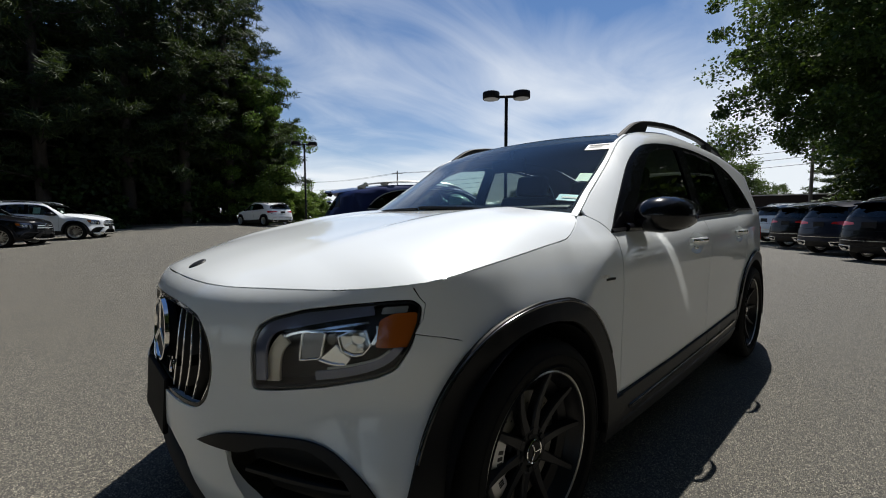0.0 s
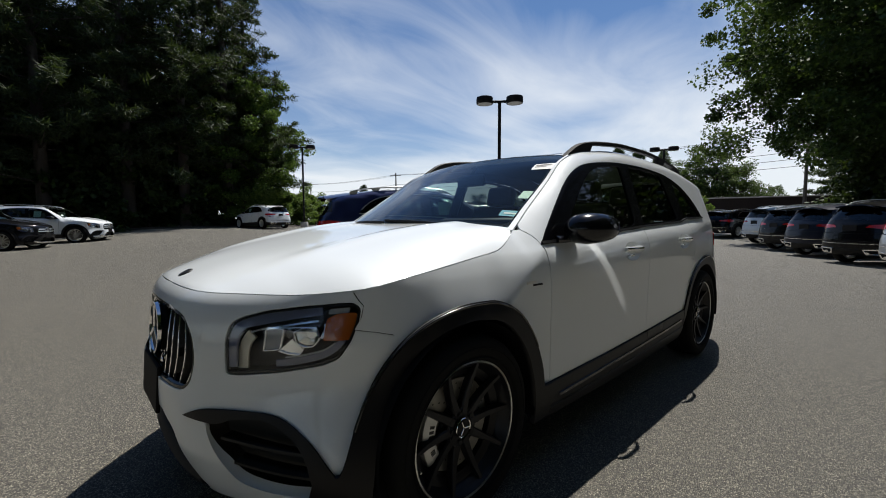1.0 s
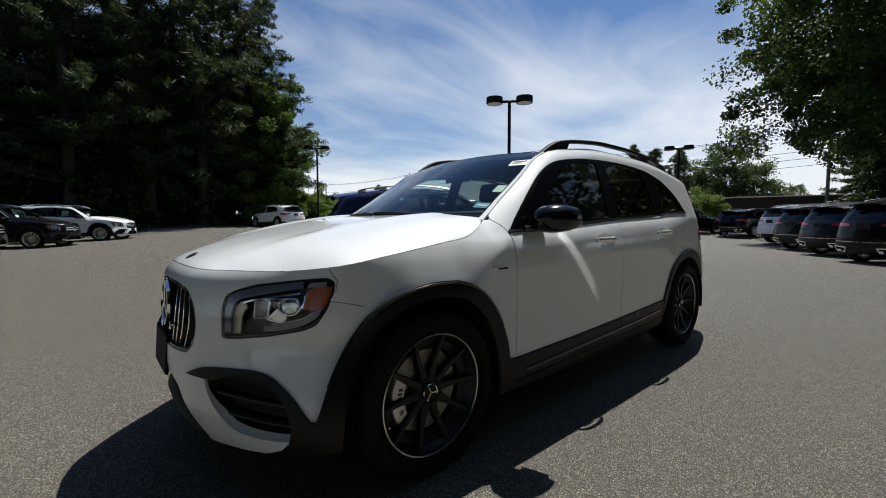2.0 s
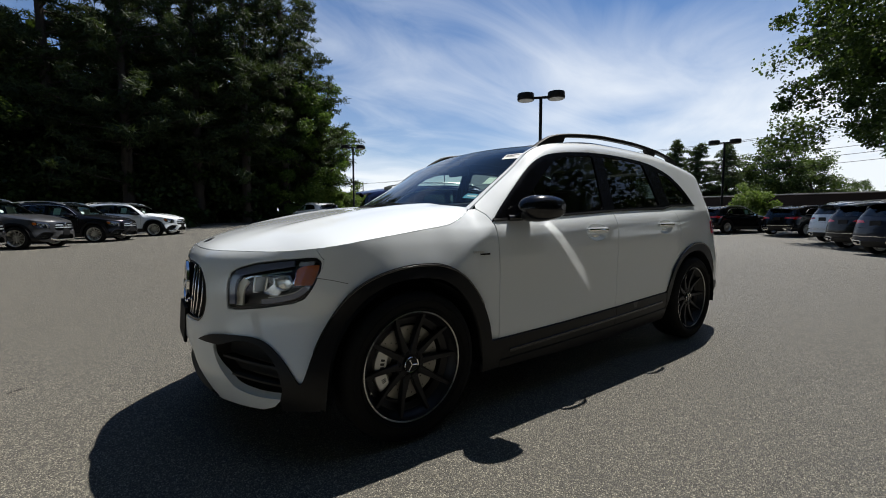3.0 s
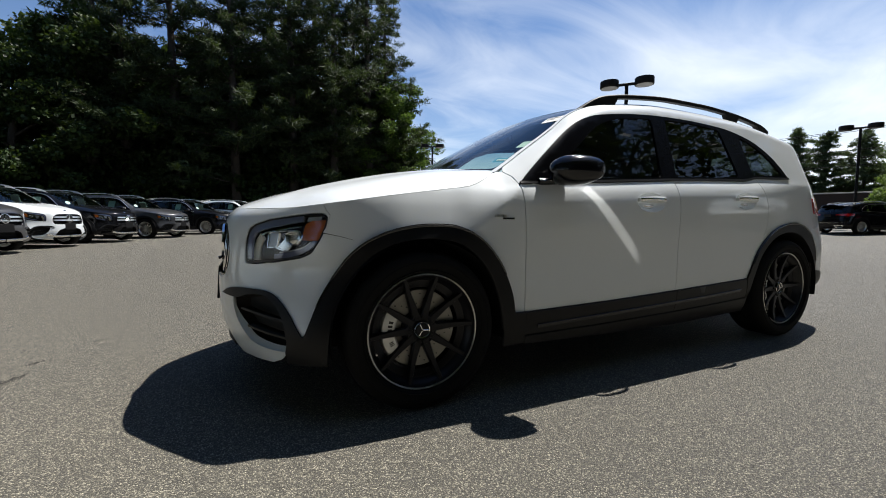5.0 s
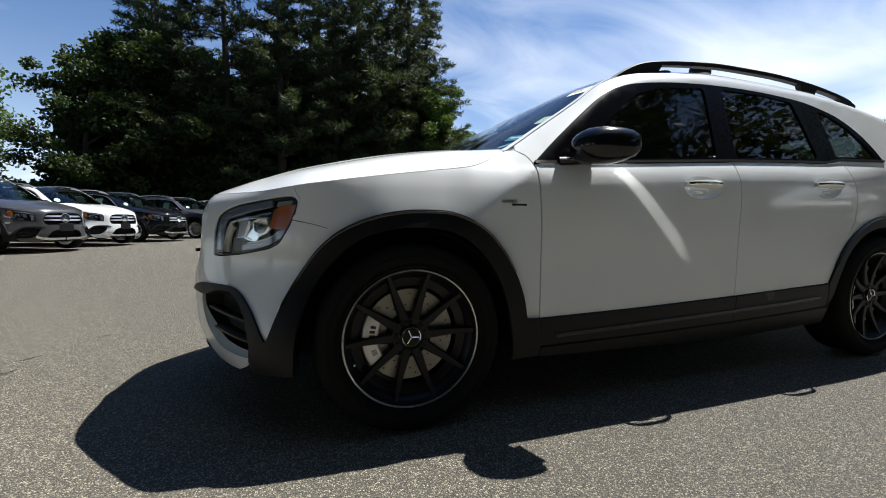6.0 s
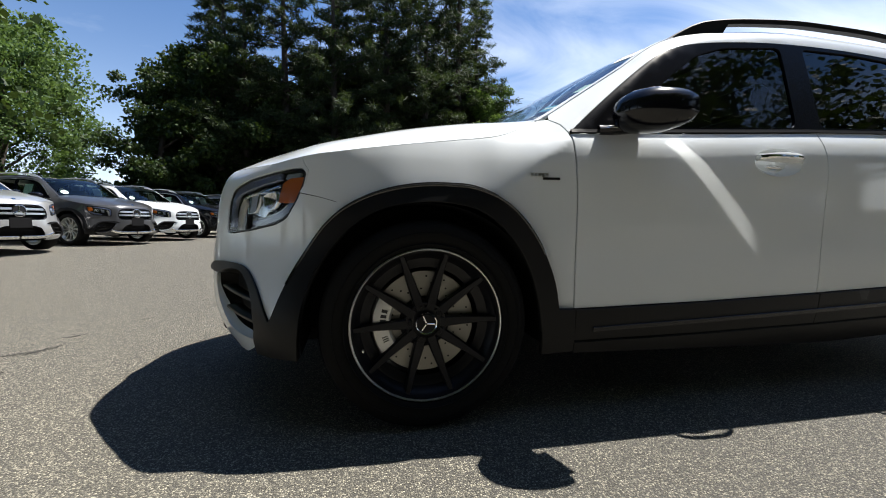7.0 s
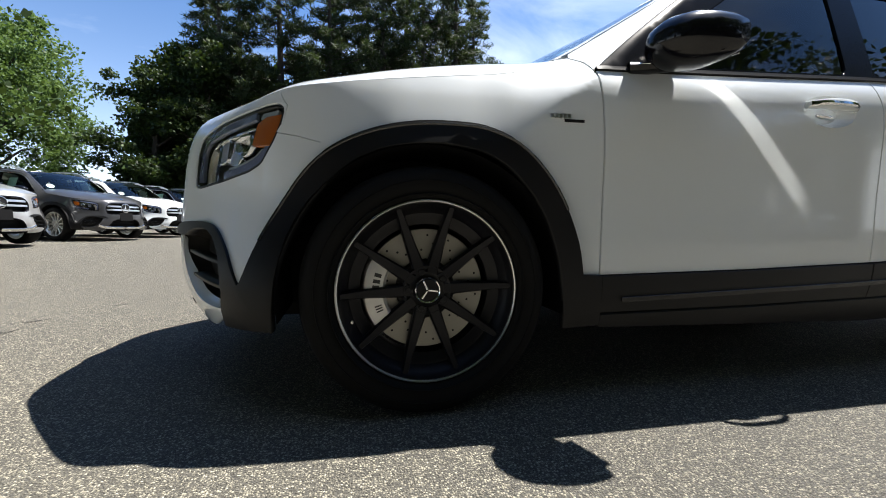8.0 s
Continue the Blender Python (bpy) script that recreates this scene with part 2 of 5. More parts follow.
def shell(u, z, out=0.0):
    """The body's skin (left half) at arc length u and height z, moved out by some metres."""
    u = np.asarray(u, float)
    x, y = np.interp(u, ARC, CURVE[:, 0]), np.interp(u, ARC, CURVE[:, 1])
    tx, ty = np.interp(u, ARC, _tan[:, 0]), np.interp(u, ARC, _tan[:, 1])
    n = np.hypot(tx, ty)
    d = out - inset(x, y, z)
    return np.stack((x + d * ty / n, y - d * tx / n, np.asarray(z, float) + 0 * u), -1)


def shell_normal(u, z):
    e = .004
    a = shell(u + e, z) - shell(np.maximum(u - e, 0), z)
    b = shell(u, z + e) - shell(u, z - e)
    n = np.cross(a, b)
    return n / np.linalg.norm(n, axis=-1)[..., None]

# ---- mesh helpers ----
from mathutils.geometry import delaunay_2d_cdt


def thing(name, label, category, group="", kind=""):
    return tagged(new(name), label, category, group, kind)


def solid(name, verts, faces, mat, parent=None, label="", normals=None, smooth=True):
    me = bpy.data.meshes.new(name)
    me.from_pydata([tuple(v) for v in verts], [], [tuple(f) for f in faces])
    me.materials.append(mat)
    if smooth:
        me.polygons.foreach_set("use_smooth", [True] * len(me.polygons))
    me.update()
    if normals is not None:
        me.normals_split_custom_set_from_vertices([tuple(n) for n in normals])
    ob = new(name, me)
    if parent is not None:
        ob.parent = parent
    return tagged(ob, label)


def part(name, bm, mat, parent, label="", smooth=True, sharp=35):
    me = bpy.data.meshes.new(name)
    bm.normal_update()
    bm.to_mesh(me)
    bm.free()
    me.materials.append(mat)
    if smooth:
        me.polygons.foreach_set("use_smooth", [True] * len(me.polygons))
        me.set_sharp_from_angle(angle=radians(sharp))
    ob = new(name, me)
    if parent is not None:
        ob.parent = parent
    return tagged(ob, label)


def box(bm, size, m=None, bevel=0.0, segments=2):
    """A bevelled box of that size about the origin, placed by m."""
    made = bmesh.ops.create_cube(bm, size=1.0)["verts"]
    bmesh.ops.scale(bm, vec=size, verts=made)
    if bevel:
        edges = list({e for v in made for e in v.link_edges})
        done = bmesh.ops.bevel(bm, geom=edges, offset=bevel, segments=segments, affect="EDGES", profile=.6)
        made = list({v for f in done["faces"] for v in f.verts} | {v for v in made if v.is_valid})
    if m is not None:
        bmesh.ops.transform(bm, matrix=m, verts=made)
    return made


def rings(name, loops, mat, parent=None, label="", caps=True, closed=True, sharp=40):
    """A skin over rings of equally many points."""
    bm = bmesh.new()
    rows = [[bm.verts.new(tuple(p)) for p in loop] for loop in loops]
    n = len(rows[0])
    for a, b in zip(rows, rows[1:]):
        for i in range(n if closed else n - 1):
            j = (i + 1) % n
            bm.faces.new((a[i], a[j], b[j], b[i]))
    if caps and closed:
        bm.faces.new(rows[0][::-1])
        bm.faces.new(rows[-1])
    bmesh.ops.recalc_face_normals(bm, faces=bm.faces[:])
    return part(name, bm, mat, parent, label, sharp=sharp)


def lathe(name, profile, mat, parent=None, label="", turns=64, closed=False, sharp=40):
    """A body of revolution about the y axis from (radius, y) pairs."""
    loops = []
    for k in range(turns):
        a = 2 * math.pi * k / turns
        loops.append([(r * math.cos(a), y, r * math.sin(a)) for r, y in profile])
    bm = bmesh.new()
    rows = [[bm.verts.new(p) for p in loop] for loop in loops]
    n = len(profile)
    for k in range(turns):
        a, b = rows[k], rows[(k + 1) % turns]
        for i in range(n if closed else n - 1):
            j = (i + 1) % n
            bm.faces.new((a[i], a[j], b[j], b[i]))
    bmesh.ops.remove_doubles(bm, verts=bm.verts[:], dist=1e-5)
    bmesh.ops.recalc_face_normals(bm, faces=bm.faces[:])
    return part(name, bm, mat, parent, label, sharp=sharp)


def tube(name, points, radius, mat, parent=None, label="", sides=8, flat=1.0):
    """A round or flattened bar along points; radius: one, or one for each point."""
    pts = [Vector(p) for p in points]
    radii = radius if isinstance(radius, (list, tuple)) else [radius] * len(pts)
    loops = []
    side = None
    for i, p in enumerate(pts):
        d = (pts[min(i + 1, len(pts) - 1)] - pts[max(i - 1, 0)]).normalized()
        ref = Vector((0, 0, 1)) if abs(d.z) < .95 else Vector((1, 0, 0))
        s = d.cross(ref).normalized()
        if side is not None and s.dot(side) < 0:
            s = -s
        side = s
        t = s.cross(d).normalized()
        loops.append([p + radii[i] * (math.cos(a) * s + flat * math.sin(a) * t) for a in (2 * math.pi * k / sides for k in range(sides))])
    return rings(name, loops, mat, parent, label)


def smooth(points, per=6):
    """A smooth open line through points of the plane."""
    p = np.array(points, float)
    q = np.vstack((2 * p[0] - p[1], p, 2 * p[-1] - p[-2]))
    out = []
    for i in range(len(p) - 1):
        a, b, c, d = q[i:i + 4]
        for t in np.arange(per) / per:
            out.append(tuple(.5 * (2 * b + (c - a) * t + (2 * a - 5 * b + 4 * c - d) * t * t + (3 * b - a - 3 * c + d) * t ** 3)))
    return out + [tuple(p[-1])]


def rounded(points, r, per=4):
    """A closed outline with its corners rounded."""
    out = []
    n = len(points)
    for i in range(n):
        a, b, c = (np.array(points[k % n], float) for k in (i - 1, i, i + 1))
        da, dc = a - b, c - b
        k = min(r, .45 * np.hypot(*da), .45 * np.hypot(*dc))
        p, q = b + da / np.hypot(*da) * k, b + dc / np.hypot(*dc) * k
        for t in np.arange(per + 1) / per:
            out.append(tuple((1 - t) ** 2 * p + 2 * t * (1 - t) * b + t * t * q))
    return out


def dense(loop, step):
    out = []
    n = len(loop)
    for i in range(n):
        a, b = np.array(loop[i], float), np.array(loop[(i + 1) % n], float)
        d = np.hypot(*(b - a))
        if d < 1e-5:
            continue
        k = max(1, int(math.ceil(d / step)))
        out += [tuple(a + (b - a) * j / k) for j in range(k)]
    return out


def inside(points, loop):
    x, y = points[:, 0], points[:, 1]
    p = np.array(loop)
    hit = np.zeros(len(points), bool)
    for (ax, ay), (bx, by) in zip(p, np.roll(p, -1, axis=0)):
        if ay == by:
            continue
        c = (ay > y) != (by > y)
        hit ^= c & (x < (bx - ax) * (y - ay) / (by - ay) + ax)
    return hit


CENTRE = np.array((2.3, 0, .75))


def sheet(loops, at, step):
    """Triangles over an outline (with holes) in a surface's own coordinates, and the surface's points and normals there."""
    rim = [dense(l, step) for l in loops]
    pts, edges = [], []
    for l in rim:
        n0 = len(pts)
        pts += l
        edges += [(n0 + i, n0 + (i + 1) % len(l)) for i in range(len(l))]
    p = np.array(pts)
    lo, hi = p.min(0), p.max(0)
    gx, gy = np.meshgrid(np.arange(lo[0] + step / 2, hi[0], step), np.arange(lo[1] + step / 2, hi[1], step))
    grid = np.stack((gx.ravel(), gy.ravel()), -1)
    if len(grid):
        keep = inside(grid, rim[0])
        for h in rim[1:]:
            keep &= ~inside(grid, h)
        grid = grid[keep]
        if len(grid):
            near = np.full(len(grid), 9.0)
            for q in p:
                near = np.minimum(near, np.hypot(*(grid - q).T))
            grid = grid[near > step * .55]
    every = [Vector(v) for v in pts] + [Vector(v) for v in grid]
    co, _, faces, *_ = delaunay_2d_cdt(every, edges, [], 0, 1e-7)
    co = np.array([tuple(v) for v in co])
    tri = np.array([tuple(f) for f in faces])
    mid = co[tri].mean(1)
    keep = inside(mid, rim[0])
    for h in rim[1:]:
        keep &= ~inside(mid, h)
    tri = tri[keep]
    pos = at(co[:, 0], co[:, 1])
    e = .003
    na = at(co[:, 0] + e, co[:, 1]) - at(co[:, 0] - e, co[:, 1])
    nb = at(co[:, 0], co[:, 1] + e) - at(co[:, 0], co[:, 1] - e)
    nor = np.cross(na, nb)
    nor /= np.maximum(np.linalg.norm(nor, axis=1), 1e-9)[:, None]
    flip = (nor * (pos - CENTRE)).sum(1) < 0
    nor[flip] *= -1
    fn = np.cross(pos[tri[:, 1]] - pos[tri[:, 0]], pos[tri[:, 2]] - pos[tri[:, 0]])
    bad = (fn * nor[tri].mean(1)).sum(1) < 0
    tri[bad] = tri[bad][:, ::-1]
    return pos, nor, tri


def panel(name, loops, at, mat, parent, label="", out=0.0, step=.035, flange=.012):
    """A body panel: a sheet on a surface, with its edges turned in so that the gaps round it have depth."""
    pos, nor, tri = sheet(loops, at, step)
    pos = pos + nor * out
    if flange:
        count = {}
        for a, b, c in tri:
            for e in ((a, b), (b, c), (c, a)):
                count[e] = count.get(e, 0) + 1
        edge = [e for e in count if (e[1], e[0]) not in count]
        v, n, f = [pos], [nor], [tri]
        k = len(pos)
        for a, b in edge:
            side = np.cross(pos[b] - pos[a], nor[a])
            side /= max(np.linalg.norm(side), 1e-9)
            v.append(np.array((pos[a], pos[b], pos[b] - nor[b] * flange, pos[a] - nor[a] * flange)))
            soft = side * .6 + nor[a] * .8
            n.append(np.array((soft, soft, side, side)))
            f.append(np.array(((k + 1, k, k + 2), (k, k + 3, k + 2))))
            k += 4
        pos, nor, tri = np.vstack(v), np.vstack(n), np.vstack(f)
    return solid(name, pos, tri, mat, parent, label, nor)


def flipped(loop):
    return [(-a, b) for a, b in loop][::-1]


def sides(point_loops, s):
    """The loops for the left (s = 1) or right (s = -1) half."""
    return point_loops if s > 0 else [flipped(l) for l in point_loops]

# ---- the body's surfaces ----
def skin(u, z):
    p = shell(np.abs(u), z)
    p[..., 1] = np.where(np.asarray(u) < 0, -p[..., 1], p[..., 1])
    return p


_u = np.linspace(0, ux(4.5), 600)
_x = np.interp(_u, ARC, CURVE[:, 0])
EDGE = shell(_u, ztop(_x))
edge_y = lambda x: np.interp(x, EDGE[:, 0], -EDGE[:, 1])
edge_z = lambda x: np.interp(x, EDGE[:, 0], EDGE[:, 2])
hood_mid = curve([(.12, .899), (.137, .902), (.155, .912), (.22, .940), (.35, .982), (.66, 1.047), (.94, 1.095), (1.2, 1.122), (1.45, 1.134)])
roof_mid = curve([(1.9, 1.533), (1.97, 1.541), (2.3, 1.581), (2.8, 1.608), (3.4, 1.604), (4.0, 1.56), (4.5, 1.49)])


def hood_at(x, y):
    e = np.clip(np.abs(y) / np.maximum(edge_y(x), .02), 0, 1.05)
    z = edge_z(x) + (hood_mid(x) - edge_z(x)) * (1 - e ** (3.4 + 3.4 * np.clip((x - .4) / .7, 0, 1)))
    z = z + .010 * np.exp(-((np.abs(y) - .40 - .06 * x) / .07) ** 2) * np.clip((x - .2) / .5, 0, 1)
    return np.stack((x, y, z), -1)


def screen_at(s, f):
    xe = 1.35 + .69 * s
    u = ux(xe)
    e = shell(u, ztop(xe))
    c = np.stack((1.18 + .79 * s, 0 * s, 1.127 + .414 * s + .014 * s * (1 - s)), -1)
    k = (f * f)[..., None]
    p = c * (1 - k) + e * k
    p[..., 1] = -f * np.abs(e[..., 1])
    return p


def roof_at(x, f):
    xe = x + .07 * f * f
    e = shell(ux(xe), ztop(xe))
    z = e[..., 2] + (roof_mid(xe) - e[..., 2]) * (1 - np.abs(f) ** 2.6)
    return np.stack((xe, -f * np.abs(e[..., 1]), z), -1)


def tops(x0, x1, n, drop=.001):
    """The line along the top of the side, from x0 to x1, a little below it."""
    return [(float(ux(x)), float(ztop(x)) - drop) for x in np.linspace(x0, x1, n)]


def xz(points):
    return [(float(ux(x)), z) for x, z in points]


ARCH_F = smooth(xz([(.441, .377), (.455, .389), (.483, .502), (.507, .569), (.546, .642), (.593, .705), (.649, .753), (.722, .79), (.807, .815), (.902, .828),
                    (1.0, .828), (1.066, .821), (1.143, .793), (1.205, .751), (1.269, .68), (1.318, .598), (1.358, .497), (1.377, .4)]), 3)
WELL_F = smooth(xz([(.514, .256), (.522, .35), (.53, .43), (.548, .505), (.58, .58), (.628, .647), (.69, .705), (.773, .746), (.903, .766), (1.034, .758),
                    (1.119, .723), (1.189, .661), (1.25, .575), (1.292, .463), (1.315, .343), (1.325, .24)]), 3)
ARCH_R = smooth(xz([(3.274, .456), (3.31, .53), (3.359, .617), (3.412, .68), (3.485, .74), (3.57, .787), (3.657, .815), (3.76, .83), (3.87, .828), (3.97, .805),
                    (4.06, .765), (4.12, .71), (4.17, .63), (4.2, .5), (4.21, .4)]), 3)
WELL_R = smooth(xz([(3.3, .24), (3.325, .4), (3.36, .505), (3.41, .6), (3.49, .68), (3.6, .742), (3.75, .766), (3.88, .752), (3.98, .705), (4.06, .63), (4.11, .53),
                    (4.14, .4), (4.15, .26)]), 3)
HEADLAMP = rounded([(.555, .657), (.551, .71), (.549, .765), (.562, .812), (.60, .832), (.68, .853), (.81, .868), (.92, .877), (.968, .877), (.990, .862), (.982, .822), (.957, .765),
                    (.92, .712), (.87, .692), (.74, .670), (.61, .657)], .015)
_half = [(.15, .838), (.232, .836), (.345, .821), (.41, .762), (.43, .69), (.412, .615), (.375, .587), (.3, .582)]
GRILLE = rounded(_half + [(-u, z) for u, z in _half[::-1]], .05)
WING = (smooth([(.394, .511), (.446, .533), (.497, .544), (.60, .547), (.697, .544), (.755, .529), (.807, .496), (.859, .45), (.912, .375)], 3)
        + [(.945, .372), (.97, .33), (.985, .254), (.84, .255), (.838, .300)]
        + smooth([(.852, .35), (.832, .42), (.79, .475), (.74, .510), (.69, .525), (.60, .522), (.53, .502), (.45, .507)], 3))
LIP = smooth([(.48, .499), (.488, .486), (.492, .464), (.516, .414), (.566, .354), (.606, .318), (.672, .303), (.755, .298), (.836, .300)], 3)
INTAKE = rounded([(.480, .506), (.480, .464), (.505, .410), (.556, .346), (.600, .307), (.67, .293), (.755, .287), (.848, .290), (.866, .35), (.845, .43), (.80, .487), (.745, .522), (.69, .538),
                  (.60, .535), (.52, .515)], .01)
CENTRE_INTAKE = rounded([(-.20, .475), (.20, .475), (.30, .437), (.35, .367), (.44, .235), (.42, .222), (-.42, .222), (-.44, .235), (-.35, .367), (-.30, .437)], .02)
DLO = (smooth(xz([(1.43, 1.031), (1.539, 1.127), (1.669, 1.235), (1.79, 1.33), (1.877, 1.39), (1.97, 1.434), (2.085, 1.464), (2.3, 1.492), (2.565, 1.508), (2.9, 1.507),
                  (3.2, 1.487), (3.36, 1.457), (3.488, 1.415), (3.585, 1.36), (3.668, 1.297), (3.74, 1.22), (3.79, 1.15)]), 3)
       + xz([(3.6, 1.143), (3.4, 1.139), (3.34, 1.13), (3.267, 1.117), (3.0, 1.109), (2.5, 1.089), (2.2, 1.072), (1.851, 1.053), (1.6, 1.04)]))
PANE_F = rounded(xz([(1.62, 1.062), (1.80, 1.208), (1.93, 1.315), (2.06, 1.405), (2.2, 1.452), (2.5, 1.482), (2.45, 1.105), (2.2, 1.09), (1.85, 1.073)]), .035)
PANE_R = rounded(xz([(2.62, 1.487), (2.9, 1.488), (3.15, 1.468), (3.21, 1.14), (3.0, 1.128), (2.58, 1.112)]), .03)
PANE_Q = rounded(xz([(3.35, 1.435), (3.46, 1.397), (3.56, 1.337), (3.64, 1.265), (3.73, 1.17), (3.42, 1.16), (3.37, 1.155)]), .03)
CUT_B = xz([(2.553, .428), (2.556, .7), (2.556, .95), (2.545, 1.088)])
CUT_R = xz([(3.27, .468), (3.352, .627), (3.42, .70), (3.462, .80), (3.47, .92), (3.44, 1.02), (3.41, 1.09), (3.395, 1.135)])


def shrink(loop, d):
    """A closed outline moved inward by d."""
    p = np.array(loop)
    t = np.roll(p, -1, axis=0) - np.roll(p, 1, axis=0)
    t /= np.maximum(np.hypot(*t.T), 1e-9)[:, None]
    area = .5 * np.sum(p[:, 0] * np.roll(p[:, 1], -1) - np.roll(p[:, 0], -1) * p[:, 1])
    n = np.stack((-t[:, 1], t[:, 0]), -1) * np.sign(area)
    return [tuple(v) for v in p + n * d]


def bowl(name, loop, at, depth, mat, parent, label="", step=.04, floor_scale=.86):
    """A recess behind an opening: walls that go in from its rim, and a floor."""
    rim = np.array(dense(loop, step))
    mid = rim.mean(0)
    low = mid + (rim - mid) * floor_scale
    pos, nor, tri = sheet([[tuple(v) for v in low]], at, step)
    pos = pos - nor * depth
    v, f = [pos], [tri]
    e = .003
    top = at(rim[:, 0], rim[:, 1])
    na = np.cross(at(low[:, 0] + e, low[:, 1]) - at(low[:, 0] - e, low[:, 1]), at(low[:, 0], low[:, 1] + e) - at(low[:, 0], low[:, 1] - e))
    na /= np.linalg.norm(na, axis=1)[:, None]
    base = at(low[:, 0], low[:, 1])
    na[((base - CENTRE) * na).sum(1) < 0] *= -1
    base = base - na * depth
    k, n = len(pos), len(rim)
    v += [top - na * .004, base]
    f.append(np.array([(k + i, k + (i + 1) % n, k + n + (i + 1) % n) for i in range(n)] + [(k + i, k + n + (i + 1) % n, k + n + i) for i in range(n)]))
    return solid(name, np.vstack(v), np.vstack(f), mat, parent, label, smooth=False)


def strip(name, line, width, at, mat, parent, label="", out=.004, thick=.008, step=.03):
    """A raised band of some width along a line on a surface."""
    p = np.array(line)
    t = np.gradient(p, axis=0)
    t /= np.maximum(np.hypot(*t.T), 1e-9)[:, None]
    n = np.stack((-t[:, 1], t[:, 0]), -1)
    loop = [tuple(v) for v in p + n * width / 2] + [tuple(v) for v in (p - n * width / 2)[::-1]]
    return panel(name, [loop], at, mat, parent, label, out, step, thick)


# ---- wheels ----
def ellipse_ring(r, n=48):
    return [(r * math.cos(2 * math.pi * k / n), r * math.sin(2 * math.pi * k / n)) for k in range(n)]


def spoke_bar(bm, angle, r0, r1, w0, w1, y0, y1, deep):
    """One bevelled wheel spoke from the hub to the rim, slightly dished."""
    rows = []
    for t in np.linspace(0, 1, 6):
        r, w = r0 + (r1 - r0) * t, w0 + (w1 - w0) * t
        y = y0 + (y1 - y0) * t + .010 * math.sin(math.pi * t)
        c = w * .28
        sec = [(-w, y + deep), (-w, y + .006), (-w + c, y), (w - c, y), (w, y + .006), (w, y + deep)]
        rows.append([bm.verts.new((r * math.cos(angle) - s * math.sin(angle), yy, r * math.sin(angle) + s * math.cos(angle))) for s, yy in sec])
    for a, b in zip(rows, rows[1:]):
        for i in range(5):
            bm.faces.new((a[i], a[i + 1], b[i + 1], b[i]))
    bm.faces.new(rows[0])
    bm.faces.new(rows[-1][::-1])


def wheel(parent, x, y, s, style, fine):
    """A wheel about its hub; s: 1 on the left side (its face looks to -y), -1 on the right."""
    hub = new("wheel")
    hub.parent = parent
    hub.matrix_basis = pose(x, y, .357, 0, 0, 0 if s > 0 else 180)
    turns = 72 if fine else 28
    tyre = [(.262, -.095), (.268, -.108), (.285, -.117), (.305, -.120), (.328, -.116), (.343, -.106), (.353, -.088), (.357, -.055), (.3575, 0),
            (.357, .055), (.353, .088), (.335, .112), (.3, .118), (.268, .105), (.262, .09)]
    tyre_ob = lathe("tyre", tyre, RUBBER, hub, "black rubber tyre", turns)
    if fine:
        for yy in (-.06, -.02, .02, .06):
            lathe("tread_groove", [(.3580, yy - .004), (.3560, yy), (.3580, yy + .004)], DARK, tyre_ob, "", turns)
        for r in (.275, .312):
            lathe("sidewall_ridge", [(r - .003, -.1165), (r, -.1215), (r + .003, -.1165)], RUBBER, tyre_ob, "", turns)
    dark = style != "silver"
    metal = RIM_BLACK if dark else SILVER
    barrel = [(.262, -.098), (.2555, -.1), (.2505, -.098), (.246, -.088), (.238, -.074), (.226, -.062), (.218, -.03), (.212, .02), (.212, .09), (.262, .092)]
    lathe("rim_barrel", barrel, metal, hub, "gloss black wheel rim" if dark else "silver wheel rim", turns)
    if dark and fine:
        lathe("machined_lip", [(.2585, -.0995), (.2600, -.1025), (.2565, -.1045), (.2535, -.1025), (.2530, -.0985)], SILVER, hub, "bright machined rim lip", turns, True)
    if fine:
        lathe("rim_step", [(.2235, -.052), (.214, -.050), (.204, -.044), (.192, -.040), (.190, -.034), (.190, -.006), (.214, -.004)], metal, hub, "inner step of the rim", turns)
    for k in range(10 if dark else 12):
        bm = bmesh.new()
        n = 10 if dark else 12
        spoke_bar(bm, 2 * math.pi * k / n + .045, .05, .247, .0195 if dark else .017, .0088 if dark else .0115, -.066, -.088, .03)
        bmesh.ops.recalc_face_normals(bm, faces=bm.faces[:])
        part("spoke", bm, metal, hub)
    lathe("hub", [(.0, -.060), (.058, -.060), (.070, -.066), (.075, -.06), (.07, -.02), (.0, -.02)], metal, hub, "", turns // 2)
    if not fine:
        lathe("brake_disc", [(0, -.0), (.16, -.0), (.16, .02), (0, .02)], DISC, hub, "", 20)
        lathe("hub_cap", [(0, -.072), (.030, -.072), (.034, -.06)], SILVER, hub, "", 14)
        return hub
    cap = lathe("hub_cap", [(0, -.074), (.031, -.074), (.034, -.070), (.034, -.055)], SATIN_BLACK, hub, "dark hub cap with a bright ring", 32)
    lathe("cap_ring", [(.0335, -.0735), (.0365, -.0755), (.0385, -.073), (.0375, -.066), (.034, -.068)], CHROME, cap, "", 40, True)
    bm = bmesh.new()
    for a in (115, 235, 355):
        box(bm, (.028, .003, .006), Matrix.Rotation(-radians(a), 4, "Y") @ pose(.016, -.0755, 0), .0012, 1)
    part("cap_emblem", bm, CHROME, cap, "plain bright three-bar emblem")
    for k in range(5):
        a = 2 * math.pi * (k + .5) / 5
        bolt = lathe("wheel_bolt", [(0, -.066), (.0085, -.066), (.010, -.063), (.010, -.045)], SATIN_BLACK, hub, "", 6)
        bolt.matrix_basis = pose(.055 * math.cos(a), -.004, .055 * math.sin(a))
    lathe("valve", [(0, -.078), (.004, -.078), (.0045, -.05), (0, -.05)], SILVER, hub, "", 8).matrix_basis = pose(-.213, .0, -.085)
